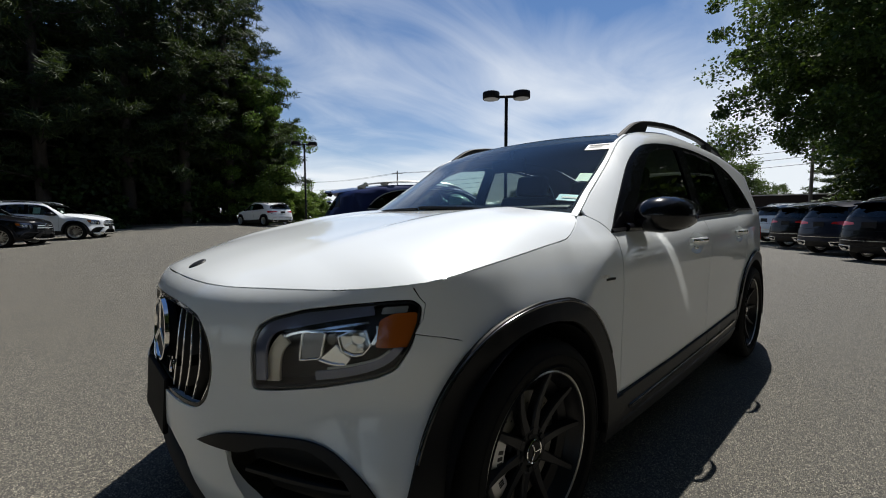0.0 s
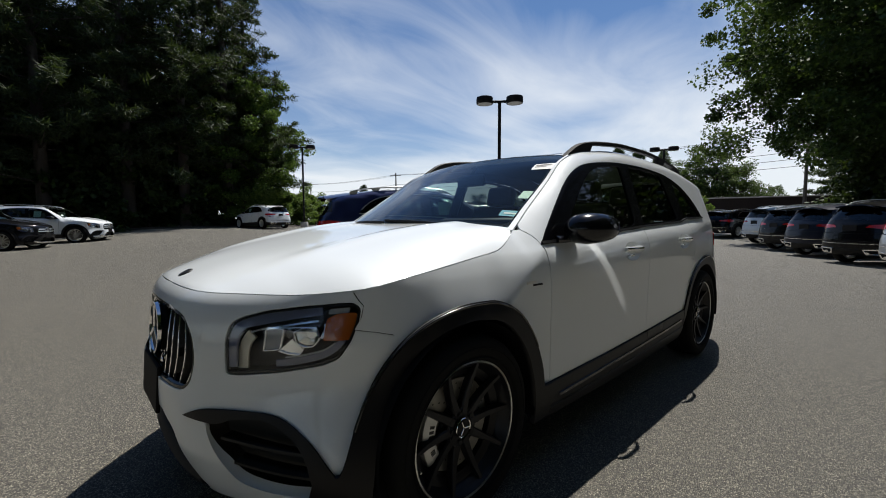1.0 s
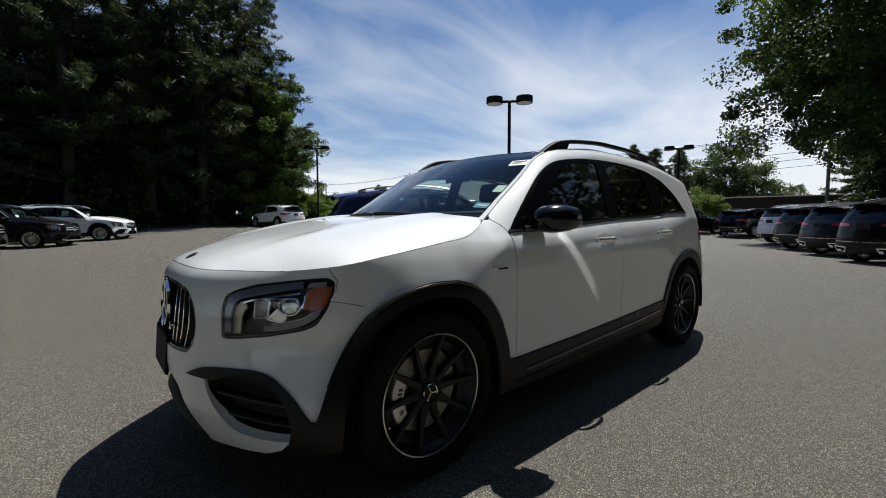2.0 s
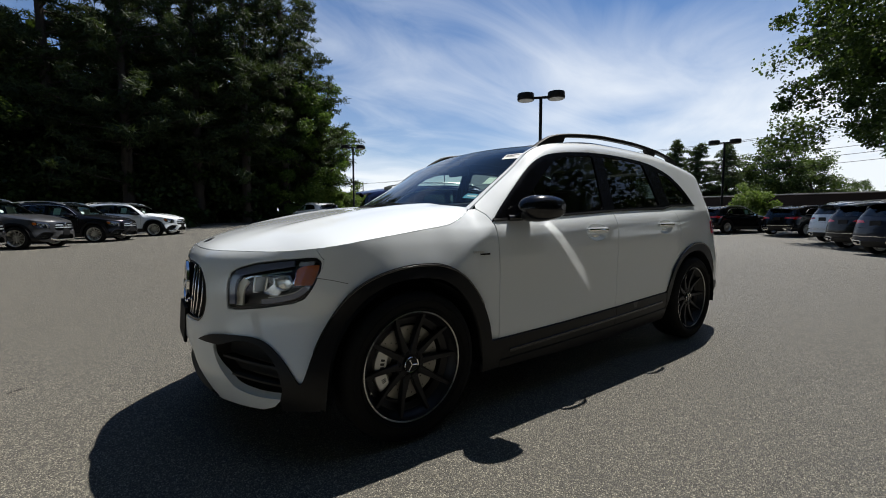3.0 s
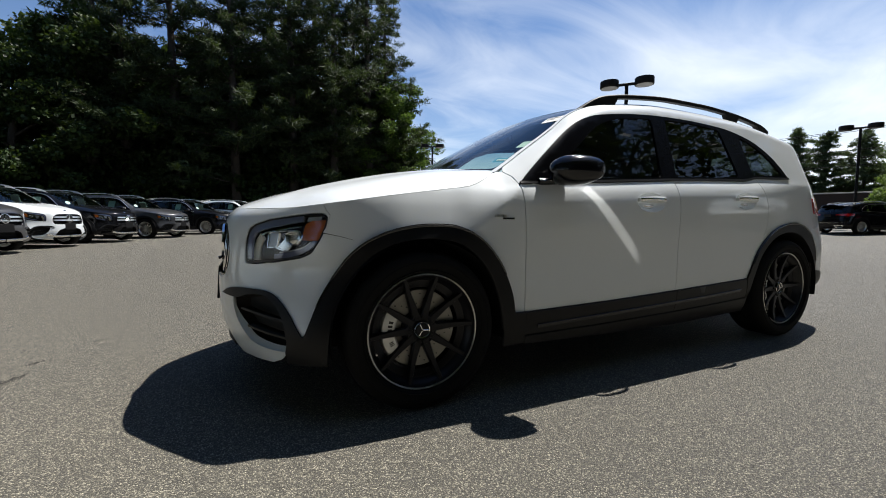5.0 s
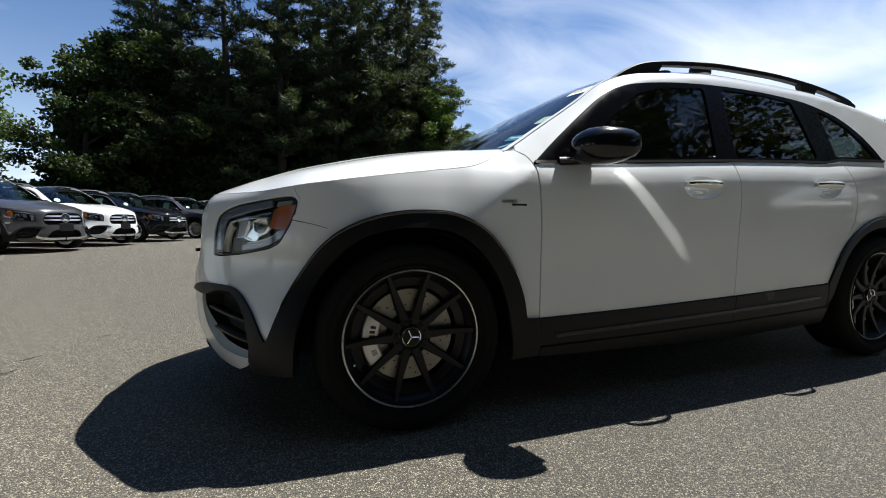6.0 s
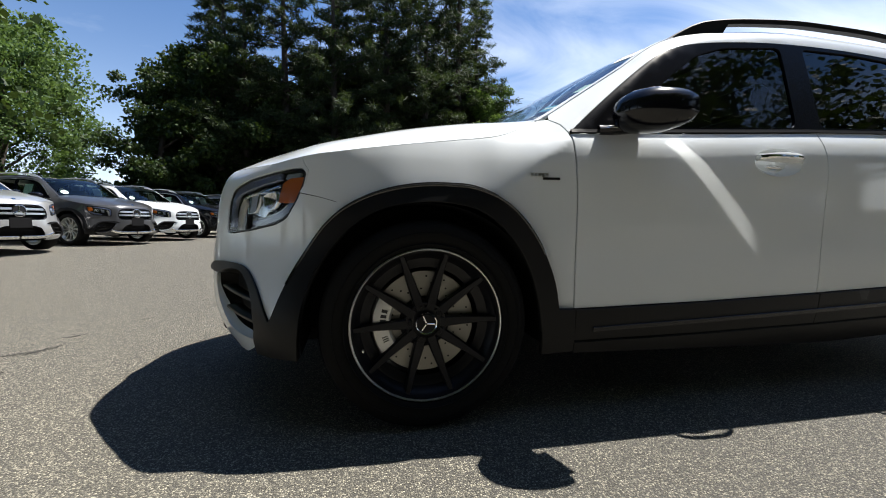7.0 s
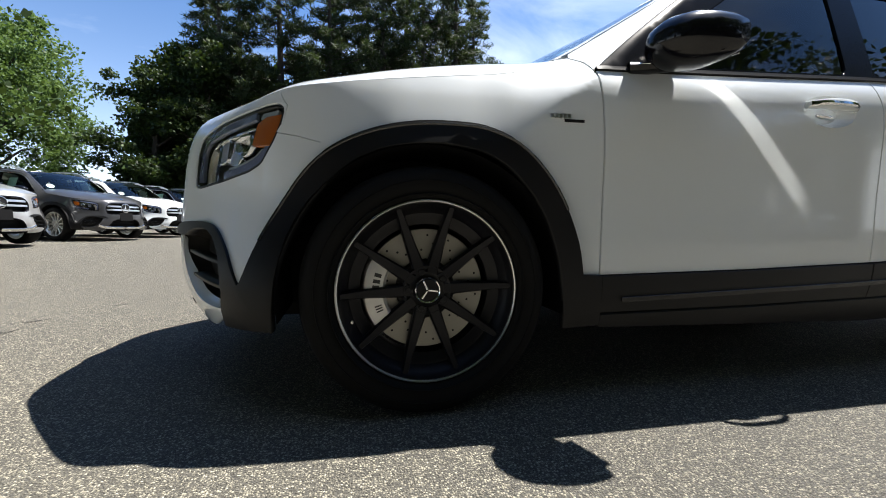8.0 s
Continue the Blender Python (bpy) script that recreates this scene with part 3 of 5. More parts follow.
    disc = lathe("brake_disc", [(.085, -.026), (.176, -.026), (.178, -.022), (.178, .004), (.085, .004)], DISC, hub, "drilled iron brake disc", 64)
    bm = bmesh.new()
    for k in range(15):
        for j, r in enumerate((.115, .135, .158)):
            a = 2 * math.pi * (k + j * .33) / 15
            bmesh.ops.create_circle(bm, cap_ends=True, radius=.0035, segments=8, matrix=pose(r * math.cos(a), -.0265, r * math.sin(a), 90))
    tagged(part("drill_holes", bm, DARK, disc), kind="stuff")
    lathe("disc_hat", [(.0, -.042), (.083, -.042), (.088, -.036), (.09, 0)], SATIN_BLACK, hub, "", 32)
    bm = bmesh.new()
    rows = []
    for a in np.linspace(148, 216, 14):
        a = radians(a)
        rows.append([bm.verts.new((r * math.cos(a), yy, r * math.sin(a))) for r, yy in ((.118, -.02), (.12, -.046), (.128, -.053), (.165, -.053), (.180, -.046), (.186, -.02), (.186, .02), (.118, .02))])
    for p, q in zip(rows, rows[1:]):
        for i in range(8):
            bm.faces.new((p[i], p[(i + 1) % 8], q[(i + 1) % 8], q[i]))
    bm.faces.new(rows[0])
    bm.faces.new(rows[-1][::-1])
    bmesh.ops.recalc_face_normals(bm, faces=bm.faces[:])
    cal = part("brake_caliper", bm, CALIPER, hub, "silver brake caliper with dark lettering bars")
    bm = bmesh.new()
    for a, ln in ((198, .009), (201, .009), (204, .009), (163, .030), (170, .030), (177, .036), (184, .030)):
        a = radians(a)
        box(bm, (.020, .002, ln * .35), Matrix.Rotation(-a, 4, "Y") @ pose(.147, -.0540, 0))
    tagged(part("lettering_bar", bm, INK, cal), kind="stuff")
    return hub


# ---- a compact upright SUV ----
def suv(label, category, white, style="subject", fine=True):
    """style: 'subject' has an upright bar grille and black wheels, 'plain' two cross bars and silver wheels."""
    car = thing("suv", label, category)
    st = .035 if fine else .11
    fl = .014 if fine else 0
    bumper = ([(0, .902)] + [(float(u), float(ztop(np.interp(u, ARC, CURVE[:, 0]))) - .001) for u in np.linspace(.05, float(ux(.484)), 22)]
              + [(.985, .886), (1.0, .870), (.992, .832), (.968, .795)] + xz([(.555, .781), (.612, .765)]))
    arch = [p for p in ARCH_F if p[1] < .745 and p[0] < ux(.7)][::-1]
    half = bumper + arch + WING[24::-1]
    lower = [(.43, .507), (.47, .502)] + LIP + [(.838, .300), (.801, .262), (.736, .235), (.594, .222), (.45, .222)]
    rim = half + lower
    full = rim + flipped([p for p in rim if p[0] > 1e-6])
    # the outline stays on one sheet: left half, then the right half mirrored
    face = panel("front_bumper", [full, shrink(GRILLE, -.004), shrink(HEADLAMP, -.004), flipped(shrink(HEADLAMP, -.004)), CENTRE_INTAKE], skin, white, car, "", 0, st * .6, fl)

    hood_line = [(float(EDGE[i, 0]), float(EDGE[i, 1])) for i in range(0, int(np.searchsorted(_x, 1.335)), 6)]
    hood_line = [(x + .0015, y + .0025 if y < -.05 else y) for x, y in hood_line]
    rear = [(1.362, -.735), (1.35, -.70), (1.30, -.60), (1.24, -.42), (1.205, -.2)]
    hl = hood_line + rear
    hood_loop = hl + [(1.19, 0)] + [(x, -y) for x, y in hl if y < -1e-4][::-1]
    hood = panel("hood", [hood_loop], hood_at, white, car, "", 0, st * .55, fl)
    badge = lathe("hood_badge", [(0, -.006), (.024, -.006), (.028, -.003), (.030, 0)], SATIN_BLACK if fine else CHROME, hood, "small dark round badge", 24)
    bz = hood_at(np.array([.195]), np.array([0.]))[0, 2]
    badge.matrix_basis = pose(.195, 0, float(bz) - .001, -62, 0, -90)

    for s in (1, -1):
        at = skin
        top = tops(.488, 1.352, 26)
        fen = (top + xz([(1.385, 1.094), (1.412, 1.066), (1.424, 1.035), (1.430, 1.0), (1.4405, .75), (1.4405, .398)])
               + [p for p in ARCH_F if p[0] > ux(.61) or p[1] > .765][::-1] + xz([(.612, .7675), (.555, .7835)]) + [(.971, .7975), (.995, .833), (1.003, .871), (.988, .887)])
        fender = panel("front_fender", sides([fen], s), at, white, car, "", 0, st * .5, fl)
        # pillars, cant rail and quarter panel in one pressing
        quarter = (xz([(1.390, 1.097)]) + tops(1.40, 4.40, 60, .002) + xz([(4.46, 1.30), (4.47, 1.1), (4.47, .86), (4.42, .82), (4.16, .79), (4.115, .724)])
                   + [p for p in ARCH_R if p[0] < ux(4.112)][::-1] + [(u + .006, z) for u, z in CUT_R]
                   + xz([(3.6, 1.139), (3.79, 1.146)]) + DLO[:49][::-1][1:] + xz([(1.418, 1.068)]))
        cup = [(a * .118 + ux(2.31), b * .056 + .952) for a, b in ellipse_ring(1, 20)]
        cup2 = [(a * .116 + ux(3.21), b * .055 + .976) for a, b in ellipse_ring(1, 20)]
        panel("quarter_panel", sides([quarter], s), at, white, car, "", 0, st * .6, fl)
        if fine:
            panel("pillar_lining", sides([quarter], s), at, LEATHER, car, "dark inside lining of the pillars", -.022, st * 1.2, 0)
        fd = xz([(1.447, .398), (1.447, .75), (1.437, 1.0), (1.433, 1.026), (1.6, 1.034), (1.85, 1.047), (2.2, 1.066), (2.5, 1.083)]) + [(u - .003, z) for u, z in CUT_B[::-1]] + xz([(2.0, .409)])
        door = panel("front_door", sides([fd] + ([cup] if fine else []), s), at, white, car, "", 0, st * .42, fl)
        rd = [(u + .003, z) for u, z in CUT_B] + xz([(2.8, 1.099), (3.0, 1.103), (3.267, 1.111), (3.34, 1.124)]) + CUT_R[::-1] + xz([(3.25, .456), (2.9, .442)])
        door2 = panel("rear_door", sides([rd] + ([cup2] if fine else []), s), at, white, car, "", 0, st * .42, fl)
        for d, c, cx, cz in ((door, cup, 2.31, .958), (door2, cup2, 3.21, .982)):
            if fine:
                bowl("handle_cup", sides([c], s)[0], at, .034, white, d, "", .02, .62)
            loops = []
            for t in np.linspace(-1, 1, 15):
                px = shell(ux(cx + .108 * t), cz + .008)
                stand = .030 * (1 - abs(t) ** 3.5) + .003
                hgt = .021 * (1 - .45 * t * t)
                loops.append([(px[0], s * (px[1] - stand - .010 * math.cos(a)), px[2] + hgt * math.sin(a)) for a in np.linspace(0, 2 * math.pi, 11)[:-1]])
            handle = rings("door_handle", loops, white, d, "body-coloured pull handle with a bright strip")
            if fine:
                loops = []
                for t in np.linspace(-.97, .97, 15):
                    px = shell(ux(cx + .108 * t), cz + .008)
                    stand = .030 * (1 - abs(t) ** 3.5) + .008
                    loops.append([(px[0], s * (px[1] - stand - .007 * math.cos(a)), px[2] + .002 + .0095 * math.sin(a)) for a in np.linspace(0, 2 * math.pi, 7)[:-1]])
                rings("bright_strip", loops, CHROME, handle)
                key = [shell(ux(cx + dx), cz - .030 - .05 * dx, .004) for dx in (-.072, -.05, -.02, .0)]
                tube("key_insert", [(p[0], s * p[1], p[2]) for p in key], [.004, .009, .008, .004], CHROME, handle, "bright key insert", 8)
        # glass and the black frame round it
        inner = [PANE_F, PANE_R, PANE_Q]
        panel("window_frame", sides([shrink(DLO, .003)] + inner, s), at, WINDOW_BLACK, car, "black window surround", .0015, st, fl)
        for pane, mat, own in ((PANE_F, TINTED, door), (PANE_R, PRIVACY, door2), (PANE_Q, PRIVACY, car)):
            panel("window_pane", sides([shrink(pane, -.006)], s), at, mat, own, "dark tinted glass", -.005, st * 1.4, 0)
        strip("waist_trim", sides([xz([(1.437, 1.034), (1.6, 1.043), (1.851, 1.056), (2.2, 1.075), (2.5, 1.092), (3.0, 1.112), (3.267, 1.12), (3.34, 1.133), (3.40, 1.142), (3.6, 1.146), (3.785, 1.152)])], s)[0],
              .012, at, SATIN_BLACK if fine else SILVER, car, "", .007, .008)
        if not fine:
            strip("window_line", sides([DLO[3:48:3]], s)[0], .014, at, SILVER, car, "bright line round the windows", .006, .008)
        # black cladding
        panel("arch_cladding", sides([ARCH_F + xz([(1.4405, .398), (1.4445, .245)]) + WELL_F[::-1]], s), at, CLADDING, car, "grained black wheel-arch cladding", .021, st, .026)
        panel("arch_cladding", sides([ARCH_R + xz([(4.21, .28)]) + WELL_R[::-1]], s), at, CLADDING, car, "grained black wheel-arch cladding", .012, st, .03)
        if fine:
            for name, line in (("arch_lip", ARCH_F[6:-6]), ("arch_lip", ARCH_R[4:-4])):
                edge = np.array(line)
                pts = shell(edge[:, 0], edge[:, 1] - .004, .019 if line[0][0] < 2 else .010)
                tube(name, [(p[0], s * p[1], p[2]) for p in pts], .0055, LIP_BLACK, car, "rounded outer edge of the cladding", 8)
        panel("door_cladding", sides([xz([(1.449, .394), (2.0, .405), (2.551, .424), (2.556, .30), (2.0, .288), (1.449, .282)])], s), at, CLADDING, door, "", .012, st, .018)
        panel("door_cladding", sides([xz([(2.560, .424), (2.9, .438), (3.26, .452), (3.285, .33), (2.9, .312), (2.560, .30)])], s), at, CLADDING, door2, "", .012, st, .018)
        sill = panel("side_sill", sides([xz([(1.449, .277), (2.0, .283), (2.55, .295), (2.9, .307), (3.29, .325), (3.30, .235), (2.6, .212), (1.449, .238)])], s), at, CLADDING, car, "", .020, st, .05)
        strip("sill_strip", sides([xz([(1.52, .322), (1.9, .334), (2.44, .352), (2.9, .370), (3.2, .386)])], s)[0], .014, at, GLOSS_BLACK, sill, "gloss black strip", .020, .012)
        if not fine:
            strip("lower_chrome", sides([smooth([(.02, .282), (.30, .284), (.46, .30), (.56, .335)], 5)], s)[0], .046, at, CHROME, car, "bright lower bumper trim", .016, .02)
        # lower corner of the nose
        lower_trim = panel("corner_trim", sides([WING], s), at, CLADDING, car, "black bumper corner trim", .010, st, .03)
        lip = np.array(sides([LIP], s)[0])
        rim_at = at(lip[:, 0], lip[:, 1])
        inward = -shell_normal(np.abs(lip[:, 0]), lip[:, 1])
        inward *= np.sign((inward * (CENTRE * (1, 0, 1) - shell(np.abs(lip[:, 0]), lip[:, 1]))).sum(1))[:, None]
        inward[:, 1] *= s
        rings("intake_lip", [[p + d * k * .028 * min(1, max(.1, (.50 - p[2]) / .13)) + np.array((0, 0, .010 * k * k)) for p, d in zip(rim_at, inward)] for k in (0, .08, .3, .6, 1)], white, face, "white inner lip of the side intake", False, False)
        bowl("intake_recess", sides([INTAKE], s)[0], at, .075, MESH_GREY, lower_trim, "grey mesh behind the side intake", .04, .86)
        for u0, u1, zz in ((.535, .815, .452), (.585, .85, .378)):
            strip("intake_fin", sides([[(u, zz - .022 * (u - u0) / (u1 - u0)) for u in np.linspace(u0, u1, 8)]], s)[0], .009, at, CLADDING, lower_trim, "", -.010, .05)
        # headlamp: a dark bowl with light guides, two lenses and an amber block under clear glass
        lamp = bowl("headlamp", sides([HEADLAMP], s)[0], at, .060, LAMP_DARK, car, "headlamp with two lenses and an amber block", .03, .9)
        panel("lamp_glass", sides([shrink(HEADLAMP, .002)], s), at, CLEAR, lamp, "clear lamp cover", .0005, st, 0)
        panel("lamp_rim", sides([HEADLAMP, shrink(HEADLAMP, .005)], s), at, LAMP_DARK, lamp, "", -.003, .03, .03)
        q = lambda *pts: [(.549 + (u - .64) * 1.035, .657 + (z - .672) * 1.048) for u, z in pts]
        panel("amber_block", sides([rounded([(.870, .764), (.880, .832), (.915, .848), (.981, .850), (.976, .82), (.958, .766)], .008)], s), at, AMBER, lamp, "amber side reflector", -.009, .02, .02)
        strip("light_guide", sides([smooth(q((.660, .69), (.659, .77), (.682, .814), (.74, .833), (.84, .852), (.945, .866)), 4)], s)[0], .030, at, GUIDE, lamp, "blue-grey light guide, the sky's blue put into its colour", -.008, .012, .02)
        strip("light_guide", sides([smooth(q((.80, .704), (.87, .712), (.94, .728), (.985, .75), (1.012, .778)), 4)], s)[0], .021, at, GUIDE, lamp, "blue-grey light guide, the sky's blue put into its colour", -.016, .012, .02)
        strip("inner_guide", sides([smooth(q((.83, .722), (.89, .730), (.95, .745), (.985, .765)), 4)], s)[0], .005, at, PALE_LENS, lamp, "", -.016, .008, .02)
        strip("lamp_cheek", sides([smooth(q((.684, .684), (.684, .73), (.692, .765), (.712, .79)), 4)], s)[0], .034, at, CHEEK, lamp, "bright warm side reflector", -.026, .012, .02)
        strip("upper_edge", sides([smooth(q((.712, .795), (.75, .806), (.84, .822), (.93, .834)), 4)], s)[0], .006, at, CHROME, lamp, "", -.020, .008, .02)
        panel("bright_tip", sides([rounded(q((.962, .853), (.968, .869), (1.035, .872), (1.03, .856)), .004)], s), at, PALE_LENS, lamp, "pale marker lens", -.014, .02, .012)
        # a square cell with a pale pane, a six-sided bright bowl, and a folded bright wedge below them
        pane = rounded([(.668, .726), (.673, .798), (.738, .803), (.726, .733)], .010)
        cell = panel("reflector_cell", sides([pane, shrink(pane, .0022)], s), at, CHROME, lamp, "bright reflector frame", -.018, .02, .024)
        panel("reflector", sides([shrink(pane, .004)], s), at, PANE_GREY, cell, "pale grey pane", -.024, .02, 0)
        hexagon = rounded([(.770, .792), (.782, .752), (.812, .740), (.838, .744), (.858, .768), (.846, .806), (.80, .806)], .008)
        cell = panel("reflector_cell", sides([hexagon, shrink(hexagon, .003)], s), at, CHROME, lamp, "bright reflector frame", -.014, .02, .03)
        bowl("reflector", sides([shrink(hexagon, .004)], s)[0], lambda u, z: at(u, z) - .016 * np.sign(at(u, z) - CENTRE) * (1, 1, 0), .034, BOWL, cell, "bright reflector bowl", .02, .45)
        wedge = [(.722, .731), (.765, .768), (.776, .752), (.80, .734), (.788, .718), (.75, .722)]
        panel("reflector_wedge", sides([wedge], s), at, BOWL, lamp, "bright folded reflector", -.024, .02, .02)
        strip("reflector_fold", sides([[(.722, .730), (.752, .721), (.789, .717), (.803, .736)]], s)[0], .004, at, CHROME, lamp, "", -.017, .01, .02)
        strip("reflector_fold", sides([[(.695, .800), (.74, .805), (.80, .807), (.846, .806)]], s)[0], .004, at, CHROME, lamp, "", -.014, .01, .02)
        strip("reflector_fold", sides([[(.862, .772), (.876, .80), (.874, .818)]], s)[0], .009, at, BOWL, lamp, "", -.016, .01, .02)
        lens = lathe("lens", [(0, -.022), (.013, -.019), (.019, -.010), (.022, 0), (.022, .02)], DARK_LENS, lamp, "dark round lens", 24)
        c0, n0 = shell(np.array([.752]), np.array([.785]))[0], shell_normal(np.array([.752]), np.array([.785]))[0]
        n0 = n0 if n0[0] < 0 else -n0
        lens.matrix_basis = Matrix.LocRotScale(Vector((c0[0], s * c0[1], c0[2])) - Vector((n0[0], s * n0[1], n0[2])) * .046,
                                               Vector((n0[0] * .8 - .2, s * n0[1], 0)).to_track_quat("-Y", "Z"), None)
        # wheel housings
        for cx in (.91, 3.74):
            loops = []
            for yy in (s * -.915, s * -.60):
                loops.append([(cx + .41 * math.cos(a), yy, .355 + .41 * math.sin(a)) for a in np.linspace(-.18, math.pi + .18, 26)])
            liner = rings("wheel_housing", loops, DARK, car, "", False, False)
            solid("housing_wall", [p for p in loops[1]], [tuple(range(26))], DARK, liner)
        wheel(car, .91, s * -.803, s, "black" if style == "subject" else "silver", fine and s > 0)
        wheel(car, 3.739, s * -.803, s, "black" if style == "subject" else "silver", fine and s > 0)
        # door mirror
        loops = []
        for y, x0, x1, z0, z1 in ((-.868, 1.61, 1.728, 1.06, 1.135), (-.885, 1.585, 1.735, 1.042, 1.155), (-.92, 1.563, 1.749, 1.028, 1.170), (-.965, 1.563, 1.767, 1.025, 1.175), (-1.01, 1.587, 1.785, 1.032, 1.170),
                                  (-1.04, 1.625, 1.795, 1.046, 1.157), (-1.058, 1.675, 1.793, 1.064, 1.138), (-1.064, 1.71, 1.755, 1.085, 1.115)):
            ring = []
            for a in np.linspace(0, 2 * math.pi, 25)[:-1]:
                c, q = math.cos(a), math.sin(a)
                p = 2.1 if c < 0 else 4.0
                rr = (abs(c) ** p + abs(q) ** p) ** (-1 / p)
                ring.append(((x0 + x1) / 2 + (x1 - x0) / 2 * rr * c, s * y, (z0 + z1) / 2 + (z1 - z0) / 2 * rr * q + .025 * (1.8 - ((x0 + x1) / 2 + (x1 - x0) / 2 * rr * c)) * -1 * .8))
            loops.append(ring)
        mir = rings("door_mirror", loops, GLOSS_BLACK, car, "gloss black door mirror", sharp=50)
        bm = bmesh.new()
        box(bm, (.004, .122, .086), pose(1.778, s * -.962, 1.098, 0, 0, s * 17.7) @ pose(0, 0, 0, 0, -8), .0015, 1)
        part("mirror_glass", bm, MIRROR, mir, "mirror glass")
        tube("mirror_arm", [(1.55, s * -.855, 1.045), (1.60, s * -.875, 1.045), (1.67, s * -.90, 1.05)], [.036, .032, .03], GLOSS_BLACK, mir, "", 10, .55)
        if fine:
            tube("mirror_blade", [(1.545, s * -.885, 1.048), (1.60, s * -.905, 1.050), (1.635, s * -.918, 1.052)], [.003, .004, .002], CHROME, mir, "", 6, .6)
            tube("lower_seam", [(1.625, s * -.90, 1.036), (1.62, s * -.95, 1.032), (1.65, s * -1.01, 1.036), (1.72, s * -1.045, 1.05)], .003, SATIN_BLACK, mir, "", 6)
        # roof rail with its feet
        zs = curve([(2.0, 1.508), (2.06, 1.545), (2.13, 1.583), (2.2, 1.609), (2.45, 1.645), (2.787, 1.664), (3.1, 1.662), (3.43, 1.645), (3.763, 1.606), (3.87, 1.585), (3.94, 1.556)])
        base = lambda x: float(ztop(x)) + .012
        loops = []
        for x in np.linspace(2.0, 3.945, 50):
            z = float(zs(x))
            y = -.617 - .012 * math.sin(math.pi * (x - 2) / 1.95)
            foot = x < 2.30 or 3.40 < x < 3.52 or x > 3.80
            h = max(.010, z - base(x) + .03) if foot else .026
            loops.append([(x, s * (y - .016), z - h), (x, s * (y - .018), z - .006), (x, s * (y - .010), z), (x, s * (y + .010), z), (x, s * (y + .018), z - .006), (x, s * (y + .016), z - h)])
        rings("roof_rail", loops, RAIL_BLACK if style == "subject" else SILVER, car, "satin black roof rail" if style == "subject" else "silver roof rail", sharp=30)
        # rear lamps and corner
        ur = lambda y: float(ARC[-1] - np.interp(y, [0, .25, .55, .765], [0, .25, .552, .785]))
        panel("rear_side_trim", sides([xz([(4.27, 1.19), (4.28, 1.36), (4.36, 1.41), (4.44, 1.37), (4.44, 1.17)])], s), at, GLOSS_BLACK, car, "gloss black strip beside the rear window", .004, st, .01)
        if not fine:
            panel("inner_rear_lamp", sides([rounded([(ur(.74), 1.02), (ur(.42), 1.0), (ur(.36), .945), (ur(.72), .915)], .015)], s), at, RED_LENS, car, "red rear lamp", .006, st, .03)
            frame_line = rounded([(ur(.74), .44), (ur(.36), .42), (ur(.42), .29), (ur(.68), .30)], .02)
            panel("exhaust_trim", sides([frame_line, shrink(frame_line, .026)], s), at, CHROME, car, "bright exhaust surround", .014, st, .03)
            panel("exhaust_mouth", sides([shrink(frame_line, .028)], s), at, DARK, car, "", .004, st, .01)
            strip("bumper_line", sides([[(ur(.70), .56), (ur(.4), .55), (ur(.02), .55)]], s)[0], .016, at, CHROME, car, "bright line across the bumper", .008, .01)
        panel("rear_lamp", sides([rounded(xz([(4.105, 1.015), (4.30, 1.03), (4.52, 1.02), (4.55, .91), (4.35, .885), (4.16, .90)]), .02)], s), at, RED_LENS, car, "red rear lamp", .006, st, .03)
        if fine:
            strip("fuel_flap_gap" if s < 0 else "crease_line", sides([xz([(3.69, 1.038), (3.9, 1.043), (4.07, 1.044)])], s)[0], .003, at, white, car, "", .0008, .002)
    # rear end
    rb = xz([(4.215, .47), (4.20, .6), (4.17, .70), (4.13, .765), (4.17, .785), (4.42, .815), (4.55, .80), (4.62, .79)]) + [(float(ARC[-1]), .79), (float(ARC[-1]), .42)] + xz([(4.6, .42), (4.4, .44)])
    for s in (1, -1):
        panel("rear_bumper", sides([rb], s), skin, white, car, "", 0, st, fl)
        panel("rear_skirt", sides([xz([(4.215, .466), (4.4, .436), (4.6, .416)]) + [(float(ARC[-1]), .416), (float(ARC[-1]), .26)] + xz([(4.6, .26), (4.22, .26)])], s), skin, CLADDING, car, "", .004, st, .02)
        panel("tailgate", sides([xz([(4.475, .865), (4.475, 1.13), (4.6, 1.12)]) + [(float(ARC[-1]), 1.12), (float(ARC[-1]), .795)] + xz([(4.62, .795), (4.55, .81)])], s), skin, white, car, "", 0, st, fl)
        panel("rear_window", sides([xz([(4.475, 1.135), (4.47, 1.36), (4.6, 1.47)]) + [(float(ARC[-1]), 1.49), (float(ARC[-1]), 1.125)] + xz([(4.6, 1.125)])], s), skin, PRIVACY, car, "dark rear window", 0, st, 0)
        tube("tail_pipe", [(4.56, s * .5, .33), (4.645, s * .5, .33)], .055, CHROME, car, "bright tail pipe", 12, .6)
    bm = bmesh.new()
    box(bm, (.012, .34, .17), pose(4.585, 0, .92), .004, 1)
    part("rear_plate", bm, SATIN_BLACK, car, "blank dark plate")
    # windscreen, roof
    ring = rounded([(-.01, -.994), (-.01, .994), (.985, .99), (.985, -.99)], .03)
    hole = rounded([(.06, -.95), (.06, .95), (.90, .955), (.90, -.955)], .06)
    f2 = lambda a, b: screen_at(a, b)
    panel("windscreen", [ring], f2, SCREEN, car, "clear windscreen", 0, st * 1.3, .004)
    panel("screen_border", [shrink(ring, .003), hole], f2, FRIT, car, "black printed screen border", -.004, st * 1.5, 0)
